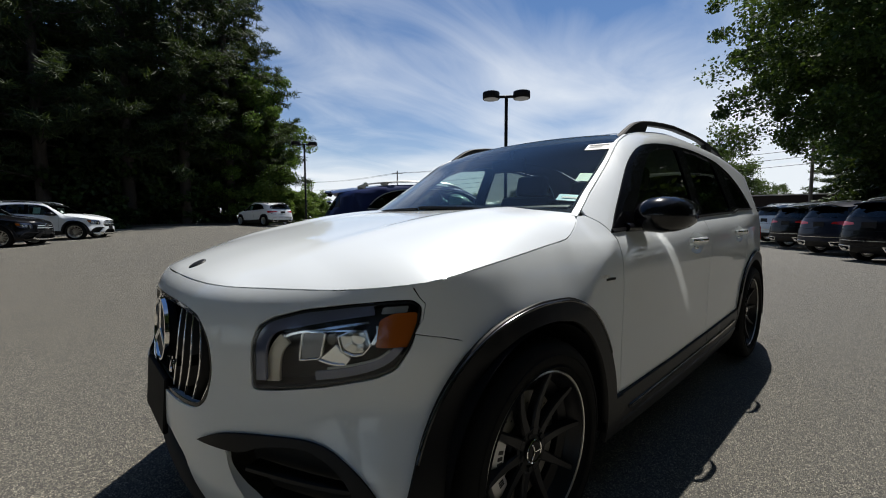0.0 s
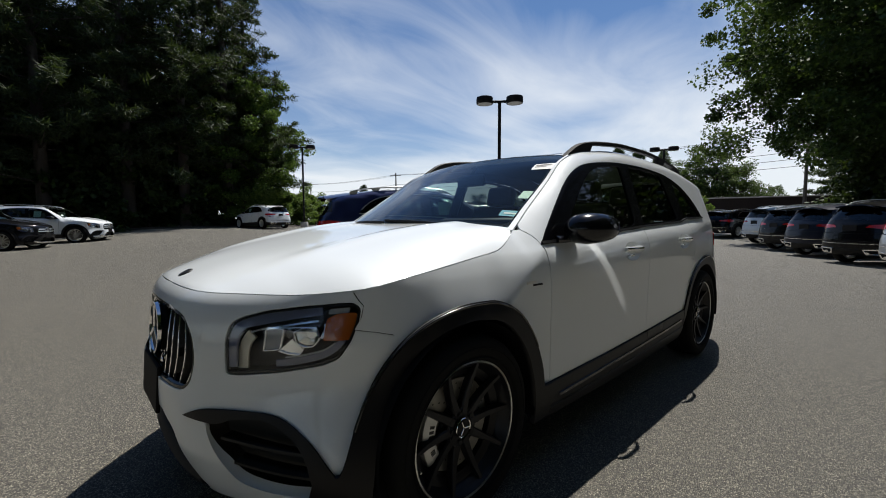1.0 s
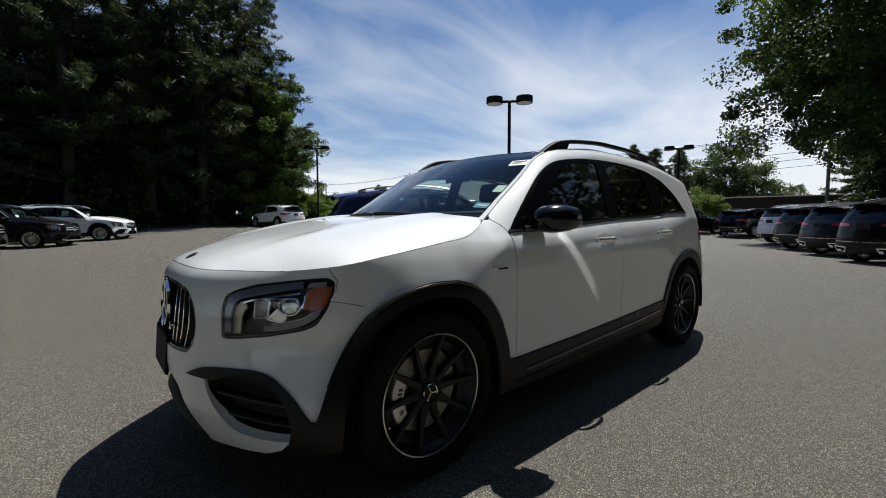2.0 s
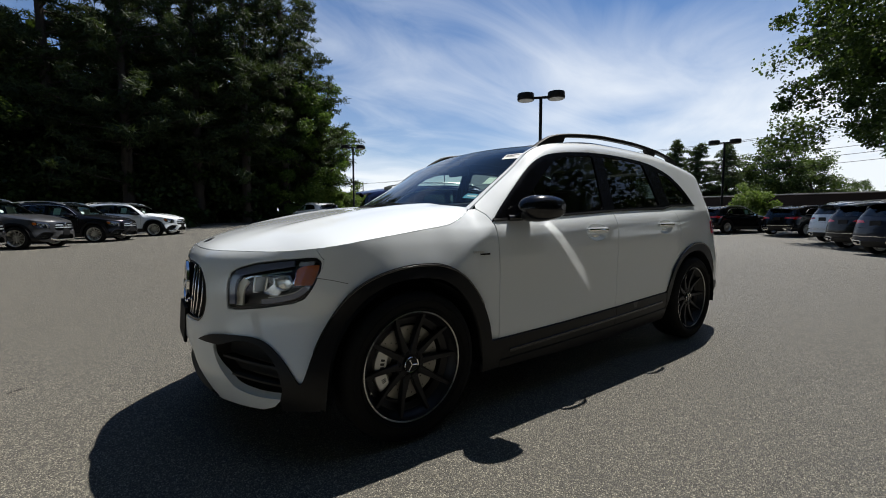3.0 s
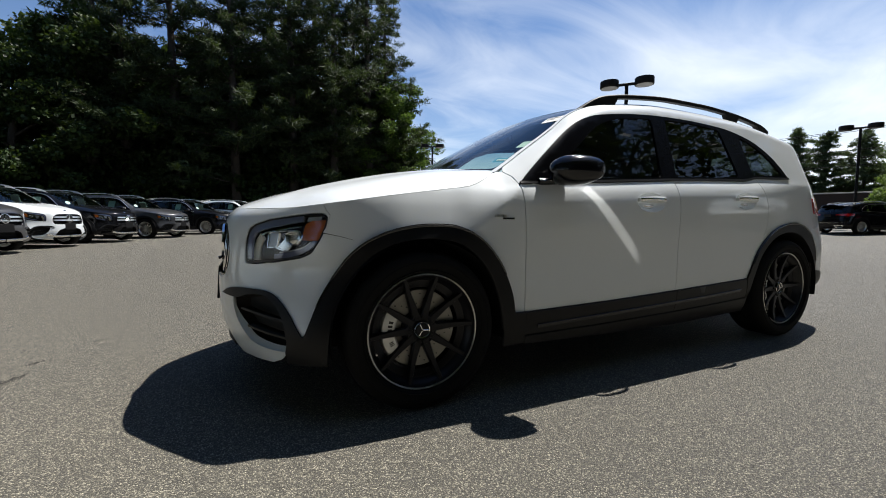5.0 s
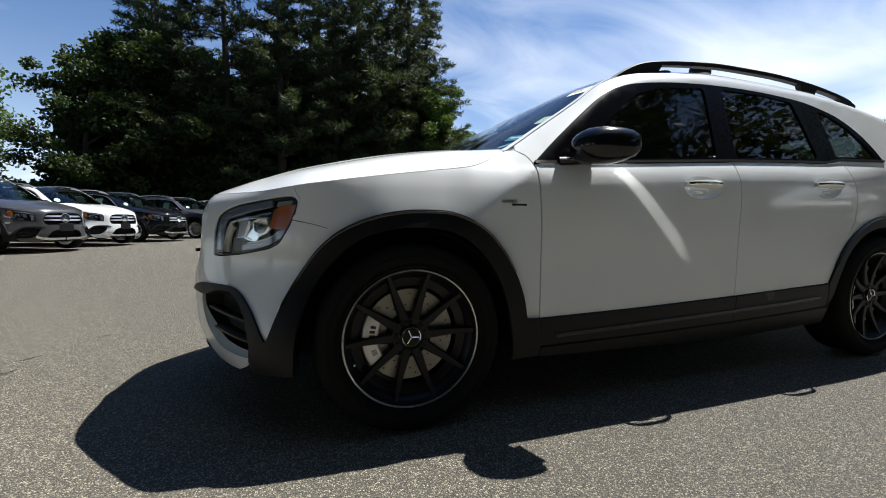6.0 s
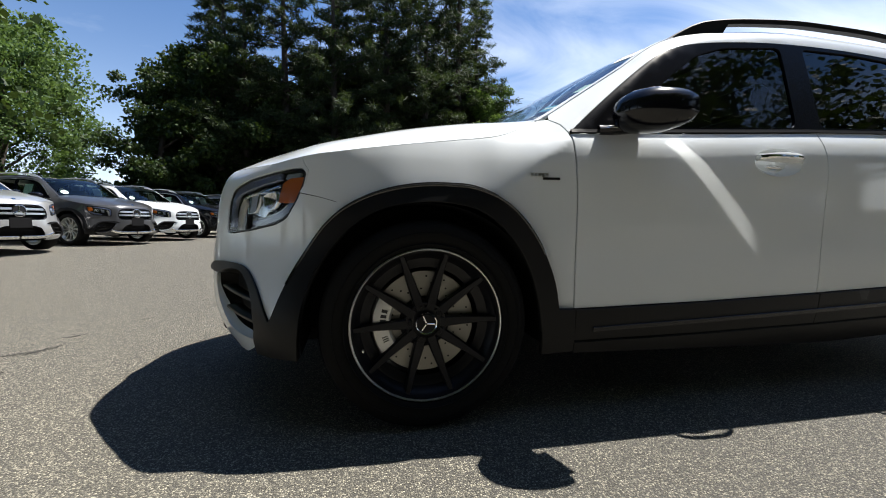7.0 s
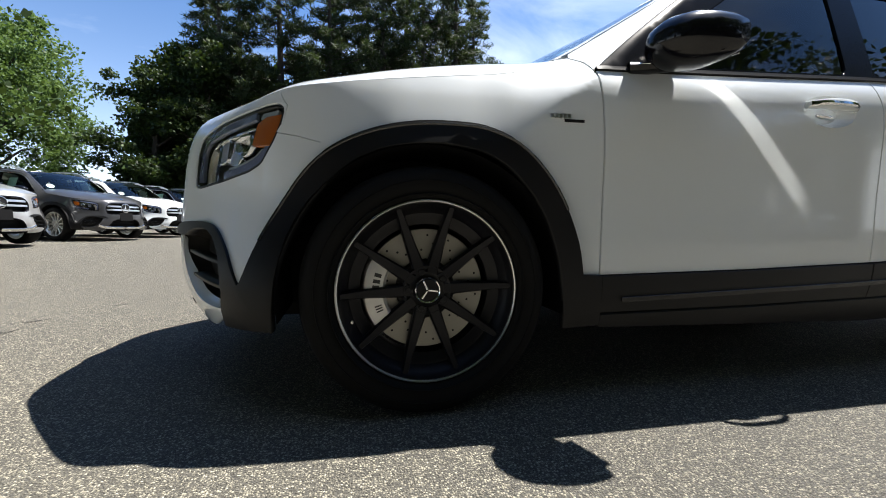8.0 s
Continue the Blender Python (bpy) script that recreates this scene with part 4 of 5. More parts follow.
    for s in (1, -1):
        panel("pillar_edge", sides([[(a, b) for a, b in zip(np.linspace(.0, .98, 14), np.linspace(.966, .978, 14))] + [(.98, .999), (.0, .999)]], 1) if s > 0
              else [[(a, -b) for a, b in zip(np.linspace(.0, .98, 14), np.linspace(.966, .978, 14))] + [(.98, -.999), (.0, -.999)]], f2, white, car, "", .003, st, fl)
    panel("roof_glass", [rounded([(1.985, -.82), (1.985, .82), (3.55, .86), (3.55, -.86)], .03)], roof_at, ROOF_GLASS, car, "black glass roof", .002, st * 1.4, .012)
    panel("roof_skin", [[(1.983, -.995), (1.983, .995), (4.30, .995), (4.42, .6), (4.45, 0), (4.42, -.6), (4.30, -.995)], rounded([(1.989, -.815), (1.989, .815), (3.545, .855), (3.545, -.855)], .03)],
          roof_at, white, car, "", 0, st * 1.4, fl)
    if fine:
        panel("headliner", [[(2.03, -.96), (2.03, .96), (4.1, .95), (4.1, -.95)]], roof_at, LEATHER, car, "dark headliner", -.035, st * 2, 0)
    panel("roof_spoiler", [rounded([(4.38, -.9), (4.38, .9), (4.47, .8), (4.50, 0), (4.47, -.8)], .02)], roof_at, GLOSS_BLACK, car, "", .006, st * 1.4, .03)
    # grille
    grille = bowl("grille", GRILLE, skin, .085, DARK, car, "dark grille with bright upright bars" if style == "subject" else "dark grille with two bright cross bars", .05, .95)
    panel("grille_rim", [shrink(GRILLE, -.003), shrink(GRILLE, .008)], skin, GLOSS_BLACK, grille, "", -.004, .04, .05)
    if style == "subject":
        for k in range(-7, 8):
            u = k * .0525
            hi = .832 - .14 * max(0, abs(u) - .22) - max(0, abs(u) - .34) * 1.1
            lo = .587 + max(0, abs(u) - .33) * .35
            us = [u * (1 + .10 * math.sin(math.pi * t)) for t in np.linspace(0, 1, 9)]
            line = [(a, lo + (hi - lo) * t) for a, t in zip(us, np.linspace(0, 1, 9))]
            bar = strip("grille_bar", line, .012, skin, SATIN_BLACK, grille, "upright bar with a bright edge", -.020 if abs(k) > 2 else -.045, .05)
            strip("bright_edge", line, .0022, skin, CHROME, bar, "", -.0175 if abs(k) > 2 else -.0425, .006)
        bm = bmesh.new()
        c = shell(np.array([.19]), np.array([.658]))[0]
        box(bm, (.010, .085, .014), pose(c[0] + .004, c[1], c[2], 0, 0, -12), .003, 1)
        part("grille_badge", bm, CHROME, grille, "small bright badge bar")
    else:
        for z in (.685, .765):
            bar = strip("grille_bar", [(u, z) for u in np.linspace(-.41, .41, 25)], .034, skin, SILVER, grille, "bright cross bar", -.010, .03)
    em = lathe("emblem_disc", [(0, -.010), (.088, -.008), (.092, 0), (.092, .02)], SATIN_BLACK, grille, "", 40)
    em.matrix_basis = pose(.093, 0, .728, 0, 0, -90) @ pose(0, 0, 0, -3)
    lathe("emblem_ring", [(.090, -.008), (.094, -.016), (.101, -.015), (.103, -.004), (.092, .004)], CHROME, em, "bright ring emblem", 48, True)
    bm = bmesh.new()
    for a in (90, 210, 330):
        box(bm, (.09, .008, .016), Matrix.Rotation(-radians(a), 4, "Y") @ pose(.045, -.011, 0), .003, 1)
    part("emblem_bar", bm, CHROME, em, "")
    bowl("lower_intake", CENTRE_INTAKE, skin, .09, DARK, car, "", .05, .92)
    bm = bmesh.new()
    box(bm, (.014, .31, .17), pose(.064, 0, .525, 0, 4, 0), .004, 1)
    plate = part("plate_holder", bm, DARK, car, "empty black plate holder")
    strip("front_splitter", [(u, .262) for u in np.linspace(-.41, .41, 25)], .020, skin, SATIN_BLACK, car, "black splitter strip", .006, .04)
    # dark boxes closing the body below and inside, blocking light through its gaps
    bm = bmesh.new()
    box(bm, (3.9, 1.17, .22), pose(2.35, 0, .34), .04, 2)
    box(bm, (1.55, 1.6, .25), pose(2.33, 0, .36), .04, 2)
    box(bm, (.30, .85, .10), pose(.42, 0, .26), .03, 2)
    part("underbody", bm, DARK, car, "")
    bm = bmesh.new()
    box(bm, (.95, 1.14, .36), pose(.82, 0, .66), .05, 2)
    box(bm, (.06, 1.5, .62), pose(1.33, 0, .72), .01, 1)
    for s in (1, -1):
        box(bm, (.56, .24, .08), pose(.98, s * -.68, .83, 0, -6), .02, 1)
    part("engine_bay_block", bm, DARK, car, "")
    if fine:
        cabin(car)
    return car


def seat(name, car, x, y, w, bench=False):
    """An upholstered seat: cushion, backrest and headrests, rounded."""
    bm = bmesh.new()
    box(bm, (.52, w, .16), pose(x, y, .62, 0, -6), .06, 3)
    cushion = part(name, bm, LEATHER, car, "black leather seat")
    bm = bmesh.new()
    box(bm, (.15, w, .66), pose(x + .33, y, .93, 0, 16), .06, 3)
    part("backrest", bm, LEATHER, cushion)
    for dy in ((-.36, 0, .36) if bench else (0,)):
        bm = bmesh.new()
        box(bm, (.10, .27, .17), pose(x + .45, y + dy, 1.335, 0, 14), .045, 3)
        for k in (-.07, .07):
            box(bm, (.014, .014, .14), pose(x + .425, y + dy + k, 1.22, 0, 14))
        part("headrest", bm, LEATHER, cushion)


def cabin(car):
    seat("driver_seat", car, 2.22, -.38, .50)
    seat("passenger_seat", car, 2.22, .38, .50)
    seat("rear_bench", car, 3.02, 0, 1.22, True)
    bm = bmesh.new()
    box(bm, (.50, 1.42, .22), pose(1.60, 0, .97, 0, 5), .07, 3)
    box(bm, (.05, .62, .13), pose(1.74, -.2, 1.085, 0, -14), .012, 2)
    box(bm, (.62, .24, .34), pose(2.0, 0, .68), .05, 2)
    part("dashboard", bm, LEATHER, car, "black dashboard")
    pts = [(.185 * math.cos(a), .185 * math.sin(a), 0) for a in np.linspace(0, 2 * math.pi, 33)]
    w = tube("steering_wheel", pts, .016, LEATHER, car, "black steering wheel", 8)
    w.matrix_basis = pose(1.93, -.38, 1.0, 0, -66, 0)
    bm = bmesh.new()
    box(bm, (.36, .05, .02), None, .008, 1)
    box(bm, (.10, .12, .04), None, .015, 1)
    part("wheel_spoke", bm, LEATHER, w)
    bm = bmesh.new()
    box(bm, (.03, .24, .075), pose(1.88, 0, 1.40, 0, -10), .012, 2)
    box(bm, (.02, .03, .10), pose(1.90, 0, 1.455, 0, 30), .006, 1)
    part("inside_mirror", bm, DARK, car, "dark inside mirror")
    bm = bmesh.new()
    box(bm, (2.3, 1.5, .03), pose(2.9, 0, .50), .01, 1)
    for s in (-1, 1):
        box(bm, (2.1, .05, .42), pose(2.5, s * .80, .78), .015, 1)
    part("cabin_lining", bm, LEATHER, car)
    # papers on the windscreen
    def decal(name, s0, s1, f0, f1, mat, label, lift):
        return panel(name, [[(s0, f0), (s0, f1), (s1, f1), (s1, f0)]], screen_at, mat, car, label, lift, .05, 0)
    white = decal("windscreen_label", .715, .795, .80, .975, PAPER, "white stock label on the windscreen", .002)
    for k, (a, b) in enumerate(((.768, .778), (.745, .752))):
        panel("print_bar", [[(a, .82), (a, .955 - .04 * k), (b, .955 - .04 * k), (b, .82)]], screen_at, INK, white, "", .004, .05, 0)
    decal("green_label", .36, .45, .875, .955, GREEN_STICKER, "pale green inspection sheet", -.006)
    blue = decal("blue_label", .155, .215, .845, .975, BLUE_STICKER, "blue label with a white bar", -.006)
    panel("print_bar", [[(.175, .87), (.175, .95), (.190, .95), (.190, .87)]], screen_at, PAPER, blue, "", -.004, .05, 0)
    # wipers at the foot of the screen
    for y0, y1 in ((-.62, .02), (.02, .60)):
        pts = []
        for t in np.linspace(0, 1, 9):
            f = -(y0 + (y1 - y0) * t) / .72
            p = screen_at(np.array([.02 + .02 * t]), np.array([f]))[0]
            pts.append((p[0] - .02, p[1], p[2] - .006))
        tube("wiper", pts, .007, SATIN_BLACK, car, "black wiper arm", 6)
    # model badges on the front fenders, as plain bars
    for s in (1, -1):
        for k in range(5):
            lp = xz([(1.268 + .0135 * k, .865), (1.2775 + .0135 * k, .865), (1.2775 + .0135 * k, .877), (1.268 + .0135 * k, .877)])
            panel("badge_bar", sides([lp], s), skin, SILVER, car, "small bright badge bar", .003, .03, .004)
        lp = xz([(1.312, .8545), (1.374, .8545), (1.374, .8625), (1.312, .8625)])
        panel("badge_bar", sides([lp], s), skin, SATIN_BLACK, car, "small dark badge bar", .003, .03, .004)


# ---- the ground: one asphalt sheet, level round the subject, rising slightly towards the woods ----
def gz(x, y):
    rise = np.maximum(np.asarray(y, float) - 3.5, 0)
    side = np.clip((np.asarray(x, float) + 6) / 12, 0, 1)
    side = side * side * (3 - 2 * side)
    fall = np.clip(np.asarray(x, float) - 8, 0, 10)
    far = np.clip(np.asarray(x, float) - 22, 0, 12)
    mound = .10 * np.exp(-((np.asarray(x, float) + 6.5) / 3.5) ** 2) * np.clip((np.asarray(y, float) - 2) / 5, 0, 1)
    return mound + .024 * np.minimum(rise, 32) * np.minimum(rise / 5, 1) * side - .013 * fall * np.minimum(fall / 6, 1) + .035 * far


def asphalt():
    m = material("asphalt", (.1, .1, .1), .85, spec=.38)
    v = place_of(m)
    grit = add(m, "ShaderNodeTexVoronoi", Scale=200.0)
    link(m, v, grit.inputs["Vector"])
    tone = add(m, "ShaderNodeSeparateColor")
    link(m, grit.outputs["Color"], tone.inputs[0])
    stone = ramp_of(m, tone.outputs[0], [(.0, (.007, .007, .006)), (.37, (.040, .037, .031)), (.62, (.145, .135, .108)), (.82, (.45, .415, .32)), (1.0, (.95, .88, .68))])
    sand = add(m, "ShaderNodeTexVoronoi", Scale=370.0)
    link(m, v, sand.inputs["Vector"])
    sand_tone = add(m, "ShaderNodeSeparateColor")
    link(m, sand.outputs["Color"], sand_tone.inputs[0])
    stone = mix_of(m, .42, stone, ramp_of(m, sand_tone.outputs[1], [(.0, (.006, .006, .006)), (.4, (.045, .042, .037)), (.66, (.15, .138, .112)), (.86, (.42, .385, .30)), (1.0, (.85, .79, .62))]))
    # tar between the chips
    stone = mix_of(m, ramp_of(m, grit.outputs["Distance"], [(.45, (0, 0, 0)), (.68, (.8, .8, .8))]), stone, (.022, .021, .020))
    fine = noise_of(m, v, 420, 3, .8)
    stone = mix_of(m, .14, stone, ramp_of(m, fine, [(.34, (.02, .02, .02)), (.5, (.13, .128, .12)), (.66, (.46, .45, .41))]))
    wide = noise_of(m, v, .22, 6, .62)
    mid = noise_of(m, v, 1.6, 5, .6)
    c = mix_of(m, ramp_of(m, wide, [(.38, (0, 0, 0)), (.66, (.22, .22, .22))]), stone, (.15, .138, .108))
    c = mix_of(m, ramp_of(m, mid, [(.60, (0, 0, 0)), (.78, (.4, .4, .4))]), c, (.065, .064, .063))
    # drips of oil
    spots = add(m, "ShaderNodeTexVoronoi", Scale=.55)
    link(m, v, spots.inputs["Vector"])
    c = mix_of(m, ramp_of(m, spots.outputs["Distance"], [(.03, (.75, .75, .75)), (.075, (0, 0, 0))]), c, (.028, .027, .026))
    # tyre and oil streaks drawn out along the lane
    long = place_of(m, (.35, 2.2, 1))
    streak = noise_of(m, long, 1.1, 5, .6)
    c = mix_of(m, ramp_of(m, streak, [(.67, (0, 0, 0)), (.74, (.55, .55, .55))]), c, (.035, .034, .032))
    c = mix_of(m, 1.0, c, (.93, .93, .93), "MULTIPLY")
    body_of(m).inputs["Diffuse Roughness"].default_value = 1.0
    link(m, c, body_of(m).inputs["Base Color"])
    link(m, ramp_of(m, fine, [(.3, (.6, .6, .6)), (.8, (.9, .9, .9))]), body_of(m).inputs["Roughness"])
    dome = ramp_of(m, grit.outputs["Distance"], [(0, (1, 1, 1)), (.7, (0, 0, 0))])
    h = bump_of(m, dome, 1.0, .004)
    link(m, bump_of(m, fine, .35, .003, h), body_of(m).inputs["Normal"])
    return m


def axis(near, far, n_near, n_far):
    a = np.linspace(-near, near, n_near)
    b = near * (far / near) ** (np.arange(1, n_far + 1) / n_far)
    return np.concatenate((-b[::-1], a, b))


gx, gy = axis(60, 2500, 61, 10), axis(60, 2500, 61, 10)
gv = [(x, y, float(gz(x, y))) for x in gx for y in gy]
n = len(gy)
gf = [(i * n + j, (i + 1) * n + j, (i + 1) * n + j + 1, i * n + j + 1) for i in range(len(gx) - 1) for j in range(n - 1)]
ground = tagged(solid("ground", gv, gf, asphalt()), "worn grey asphalt car park surface", "ground", kind="structure")


def oil_stain(x0, y0, x1, y1, width, seed):
    """A thin ragged streak of old oil lying on the asphalt."""
    rng = np.random.default_rng(seed)
    n = 26
    a, b = np.array((x0, y0)), np.array((x1, y1))
    d = (b - a) / np.hypot(*(b - a))
    side = np.array((-d[1], d[0]))
    rim = [[], []]
    for t in np.linspace(0, 1, n):
        w = width * math.sin(math.pi * (.04 + .92 * t)) ** .7
        mid = a + (b - a) * t + side * width * .35 * math.sin(5 * t + seed)
        for k, sgn in enumerate((1, -1)):
            rim[k].append(mid + side * sgn * w * (.22 + .45 * rng.random()) + d * .004 * rng.normal())
    v = [(p[0], p[1], float(gz(*p)) + .002) for p in rim[0] + rim[1]]
    f = [(i, i + 1, n + i + 1, n + i) for i in range(n - 1)]
    return tagged(solid("oil_stain", v, f, STAIN), "dark streak of old oil on the asphalt", "stain", "oil stains")


def stain():
    m = material("oily_grit", (.03, .03, .028), .8, spec=.3)
    v = place_of(m)
    grit = add(m, "ShaderNodeTexVoronoi", Scale=200.0)
    link(m, v, grit.inputs["Vector"])
    tone = add(m, "ShaderNodeSeparateColor")
    link(m, grit.outputs["Color"], tone.inputs[0])
    link(m, ramp_of(m, tone.outputs[0], [(0, (.008, .008, .007)), (.55, (.028, .026, .022)), (.85, (.075, .07, .058)), (1, (.2, .19, .15))]), body_of(m).inputs["Base Color"])
    return m


STAIN = stain()
for k, spot in enumerate(((-1.06, -.27, -.90, -.03, .060), (-1.08, .20, -.90, .38, .062), (-1.02, .54, -.91, .615, .032), (-.80, .98, -.72, 1.02, .022))):
    oil_stain(*spot, k + 1)

# ---- trees ----
def leaf_material(name, dark, light, shine=.6, through_light=.14):
    m = material(name, dark, shine, spec=.25)
    info = add(m, "ShaderNodeNewGeometry")
    c = ramp_of(m, info.outputs["Random Per Island"], [(0.0, dark), (.55, tuple((a + b) / 2 for a, b in zip(dark, light))), (1.0, light)])
    link(m, c, body_of(m).inputs["Base Color"])
    thin = add(m, "ShaderNodeBsdfTranslucent")
    link(m, mix_of(m, .35, c, (.20, .30, .04)), thin.inputs[0])
    both = add(m, "ShaderNodeMixShader")
    both.inputs[0].default_value = through_light
    end = m.node_tree.nodes["Material Output"]
    link(m, body_of(m).outputs[0], both.inputs[1])
    link(m, thin.outputs[0], both.inputs[2])
    link(m, both.outputs[0], end.inputs[0])
    return m


def bark(name, base):
    m = material(name, base, .9)
    v = place_of(m, (6, 6, 1.2))
    n = noise_of(m, v, 4, 6, .65)
    link(m, mix_of(m, n, tuple(c * .45 for c in base), tuple(c * 1.5 for c in base)), body_of(m).inputs["Base Color"])
    link(m, bump_of(m, n, .8, .03), body_of(m).inputs["Normal"])
    return m


LEAF_OAK = leaf_material("oak_leaves", (.026, .056, .010), (.10, .17, .03), .6, .34)
LEAF_DARK = leaf_material("dark_oak_leaves", (.014, .034, .007), (.062, .110, .021), .6, .2)
LEAF_ASH = leaf_material("ash_leaves", (.030, .066, .018), (.105, .17, .055), .6, .34)
# the woods' shade is put into this leaf colour
LEAF_SHADED = leaf_material("shade_dark_leaves", (.007, .018, .004), (.030, .058, .010))
LEAF_PALE = leaf_material("pale_leaves", (.05, .095, .016), (.17, .24, .055), .6, .38)
LEAF_ROAD = leaf_material("roadside_leaves", (.022, .044, .012), (.085, .130, .038), .7, .3)
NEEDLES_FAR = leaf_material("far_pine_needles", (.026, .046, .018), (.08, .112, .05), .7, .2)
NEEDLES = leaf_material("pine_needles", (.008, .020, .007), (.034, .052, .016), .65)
BARK = bark("bark", (.045, .036, .028))


def leaf_mesh(rng, centres, radii, per, size, droop=0.0, long=1.0, wide=.36, flat=.72):
    """Many small bent leaves about given clump centres, as one list of points and faces."""
    n = len(centres) * per
    c = np.repeat(centres, per, axis=0)
    r = np.repeat(radii, per)
    d = rng.normal(size=(n, 3))
    d /= np.linalg.norm(d, axis=1)[:, None]
    d *= (rng.random(n) ** .45)[:, None]
    p = c + d * r[:, None] * np.array((1, 1, flat))
    t = rng.normal(size=(n, 3)) + d * .8
    t[:, 2] -= droop
    t /= np.linalg.norm(t, axis=1)[:, None]
    s = np.cross(t, rng.normal(size=(n, 3)) * .7 + (0, 0, 1.0))
    s /= np.maximum(np.linalg.norm(s, axis=1), 1e-6)[:, None]
    k = size * (.6 + .8 * rng.random(n))[:, None]
    a = p - t * k * long * .5
    b = p + s * k * wide
    e = p + t * k * long * .5
    f = p - s * k * wide + np.cross(t, s) * k * .12
    v = np.stack((a, b, e, f), 1).reshape(-1, 3)
    i = np.arange(n)[:, None] * 4
    return v, np.hstack((i, i + 1, i + 2, i + 3))


def cloud(name, v, f, mat, parent, label=""):
    me = bpy.data.meshes.new(name)
    me.vertices.add(len(v))
    me.vertices.foreach_set("co", v.astype(np.float32).ravel())
    me.loops.add(f.size)
    me.loops.foreach_set("vertex_index", f.astype(np.int32).ravel())
    me.polygons.add(len(f))
    me.polygons.foreach_set("loop_start", np.arange(0, f.size, f.shape[1], dtype=np.int32))
    me.update(calc_edges=True)
    me.materials.append(mat)
    ob = new(name, me)
    ob.parent = parent
    return tagged(ob, label, kind="stuff")


def limb(bm, points, radii, sides_=7):
    pts = [Vector(p) for p in points]
    rows = []
    for i, p in enumerate(pts):
        d = (pts[min(i + 1, len(pts) - 1)] - pts[max(i - 1, 0)]).normalized()
        a = d.cross(Vector((.31, .9, .2))).normalized()
        b = d.cross(a)
        rows.append([bm.verts.new(p + radii[i] * (math.cos(q) * a + math.sin(q) * b)) for q in (2 * math.pi * k / sides_ for k in range(sides_))])
    for a, b in zip(rows, rows[1:]):
        for i in range(sides_):
            bm.faces.new((a[i], a[(i + 1) % sides_], b[(i + 1) % sides_], b[i]))


def broadleaf(seed, height, spread, first, mat, label, per=80, leaf=.30, clumps=110, category="tree", boughs=0):
    """A broadleaf tree: trunk and limbs, and a crown of clumps that hang on the limbs' ends."""
    rng = np.random.default_rng(seed)
    tree = thing("tree", label, category)
    bm = bmesh.new()
    sway = rng.normal(size=(6, 2)) * .03 * height
    trunk = [(sway[i, 0] * i / 5, sway[i, 1] * i / 5, -.3 + (height * .8 + .3) * i / 5) for i in range(6)]
    limb(bm, trunk, [height * .022 * (1.25 - i / 5) + .03 for i in range(6)], 9)
    centres, radii = [], []
    n = 15
    for k in range(n):
        t = first + (.8 - first) * (k / n) ** .9
        j = min(4, int(t / .8 * 5))
        w = t / .8 * 5 - j
        a0 = np.array(trunk[j]) * (1 - w) + np.array(trunk[j + 1]) * w
        ang = k * 2.399 + rng.normal() * .3
        reach = spread * (1.0 - .55 * ((t - first) / (.8 - first)) ** 1.4) * (.75 + .4 * rng.random())
        end = a0 + np.array((math.cos(ang) * reach, math.sin(ang) * reach, height * (.06 + .16 * rng.random())))
        mid = (a0 + end) / 2 + (0, 0, height * .03) + rng.normal(size=3) * .25
        limb(bm, [a0, mid, end], [height * .009, height * .005, .03], 5)
        for q in np.linspace(.3, 1.05, 6):
            c = a0 * (1 - q) ** 2 + 2 * mid * q * (1 - q) + end * q * q
            centres.append(c + rng.normal(size=3) * spread * .09)
            radii.append(spread * (.13 + .13 * rng.random()))
    hubs = []
    for k in range(boughs):
        a, h = k * 2.399 + rng.normal() * .4, (k + .5) / boughs
        rr = spread * math.sqrt(max(.08, 1 - (2 * h - .8) ** 2)) * (.62 + .42 * rng.random())
        hubs.append(np.array((math.cos(a) * rr, math.sin(a) * rr, height * (first + (1 - first) * h) * .97)))
    while boughs and len(centres) < clumps:
        c = hubs[rng.integers(boughs)]
        centres.append(c * (1, 1, 1) + rng.normal(size=3) * spread * np.array((.135, .135, .085)))
        radii.append(spread * (.05 + .09 * rng.random()))
    while len(centres) < clumps:
        a, h = rng.random() * 2 * math.pi, rng.random()
        rr = spread * math.sqrt(max(.05, 1 - (2 * h - .85) ** 2)) * (.55 + .45 * rng.random())
        centres.append(np.array((math.cos(a) * rr, math.sin(a) * rr, height * (first + (1 - first) * h) * .97)))
        radii.append(spread * (.12 + .14 * rng.random()))
    part("trunk", bm, BARK, tree, "brown trunk and limbs", sharp=80)
    v, f = leaf_mesh(rng, np.array(centres), np.array(radii), per, leaf, .2)
    cloud("crown", v, f, mat, tree, "crown of green leaves")
    return tree


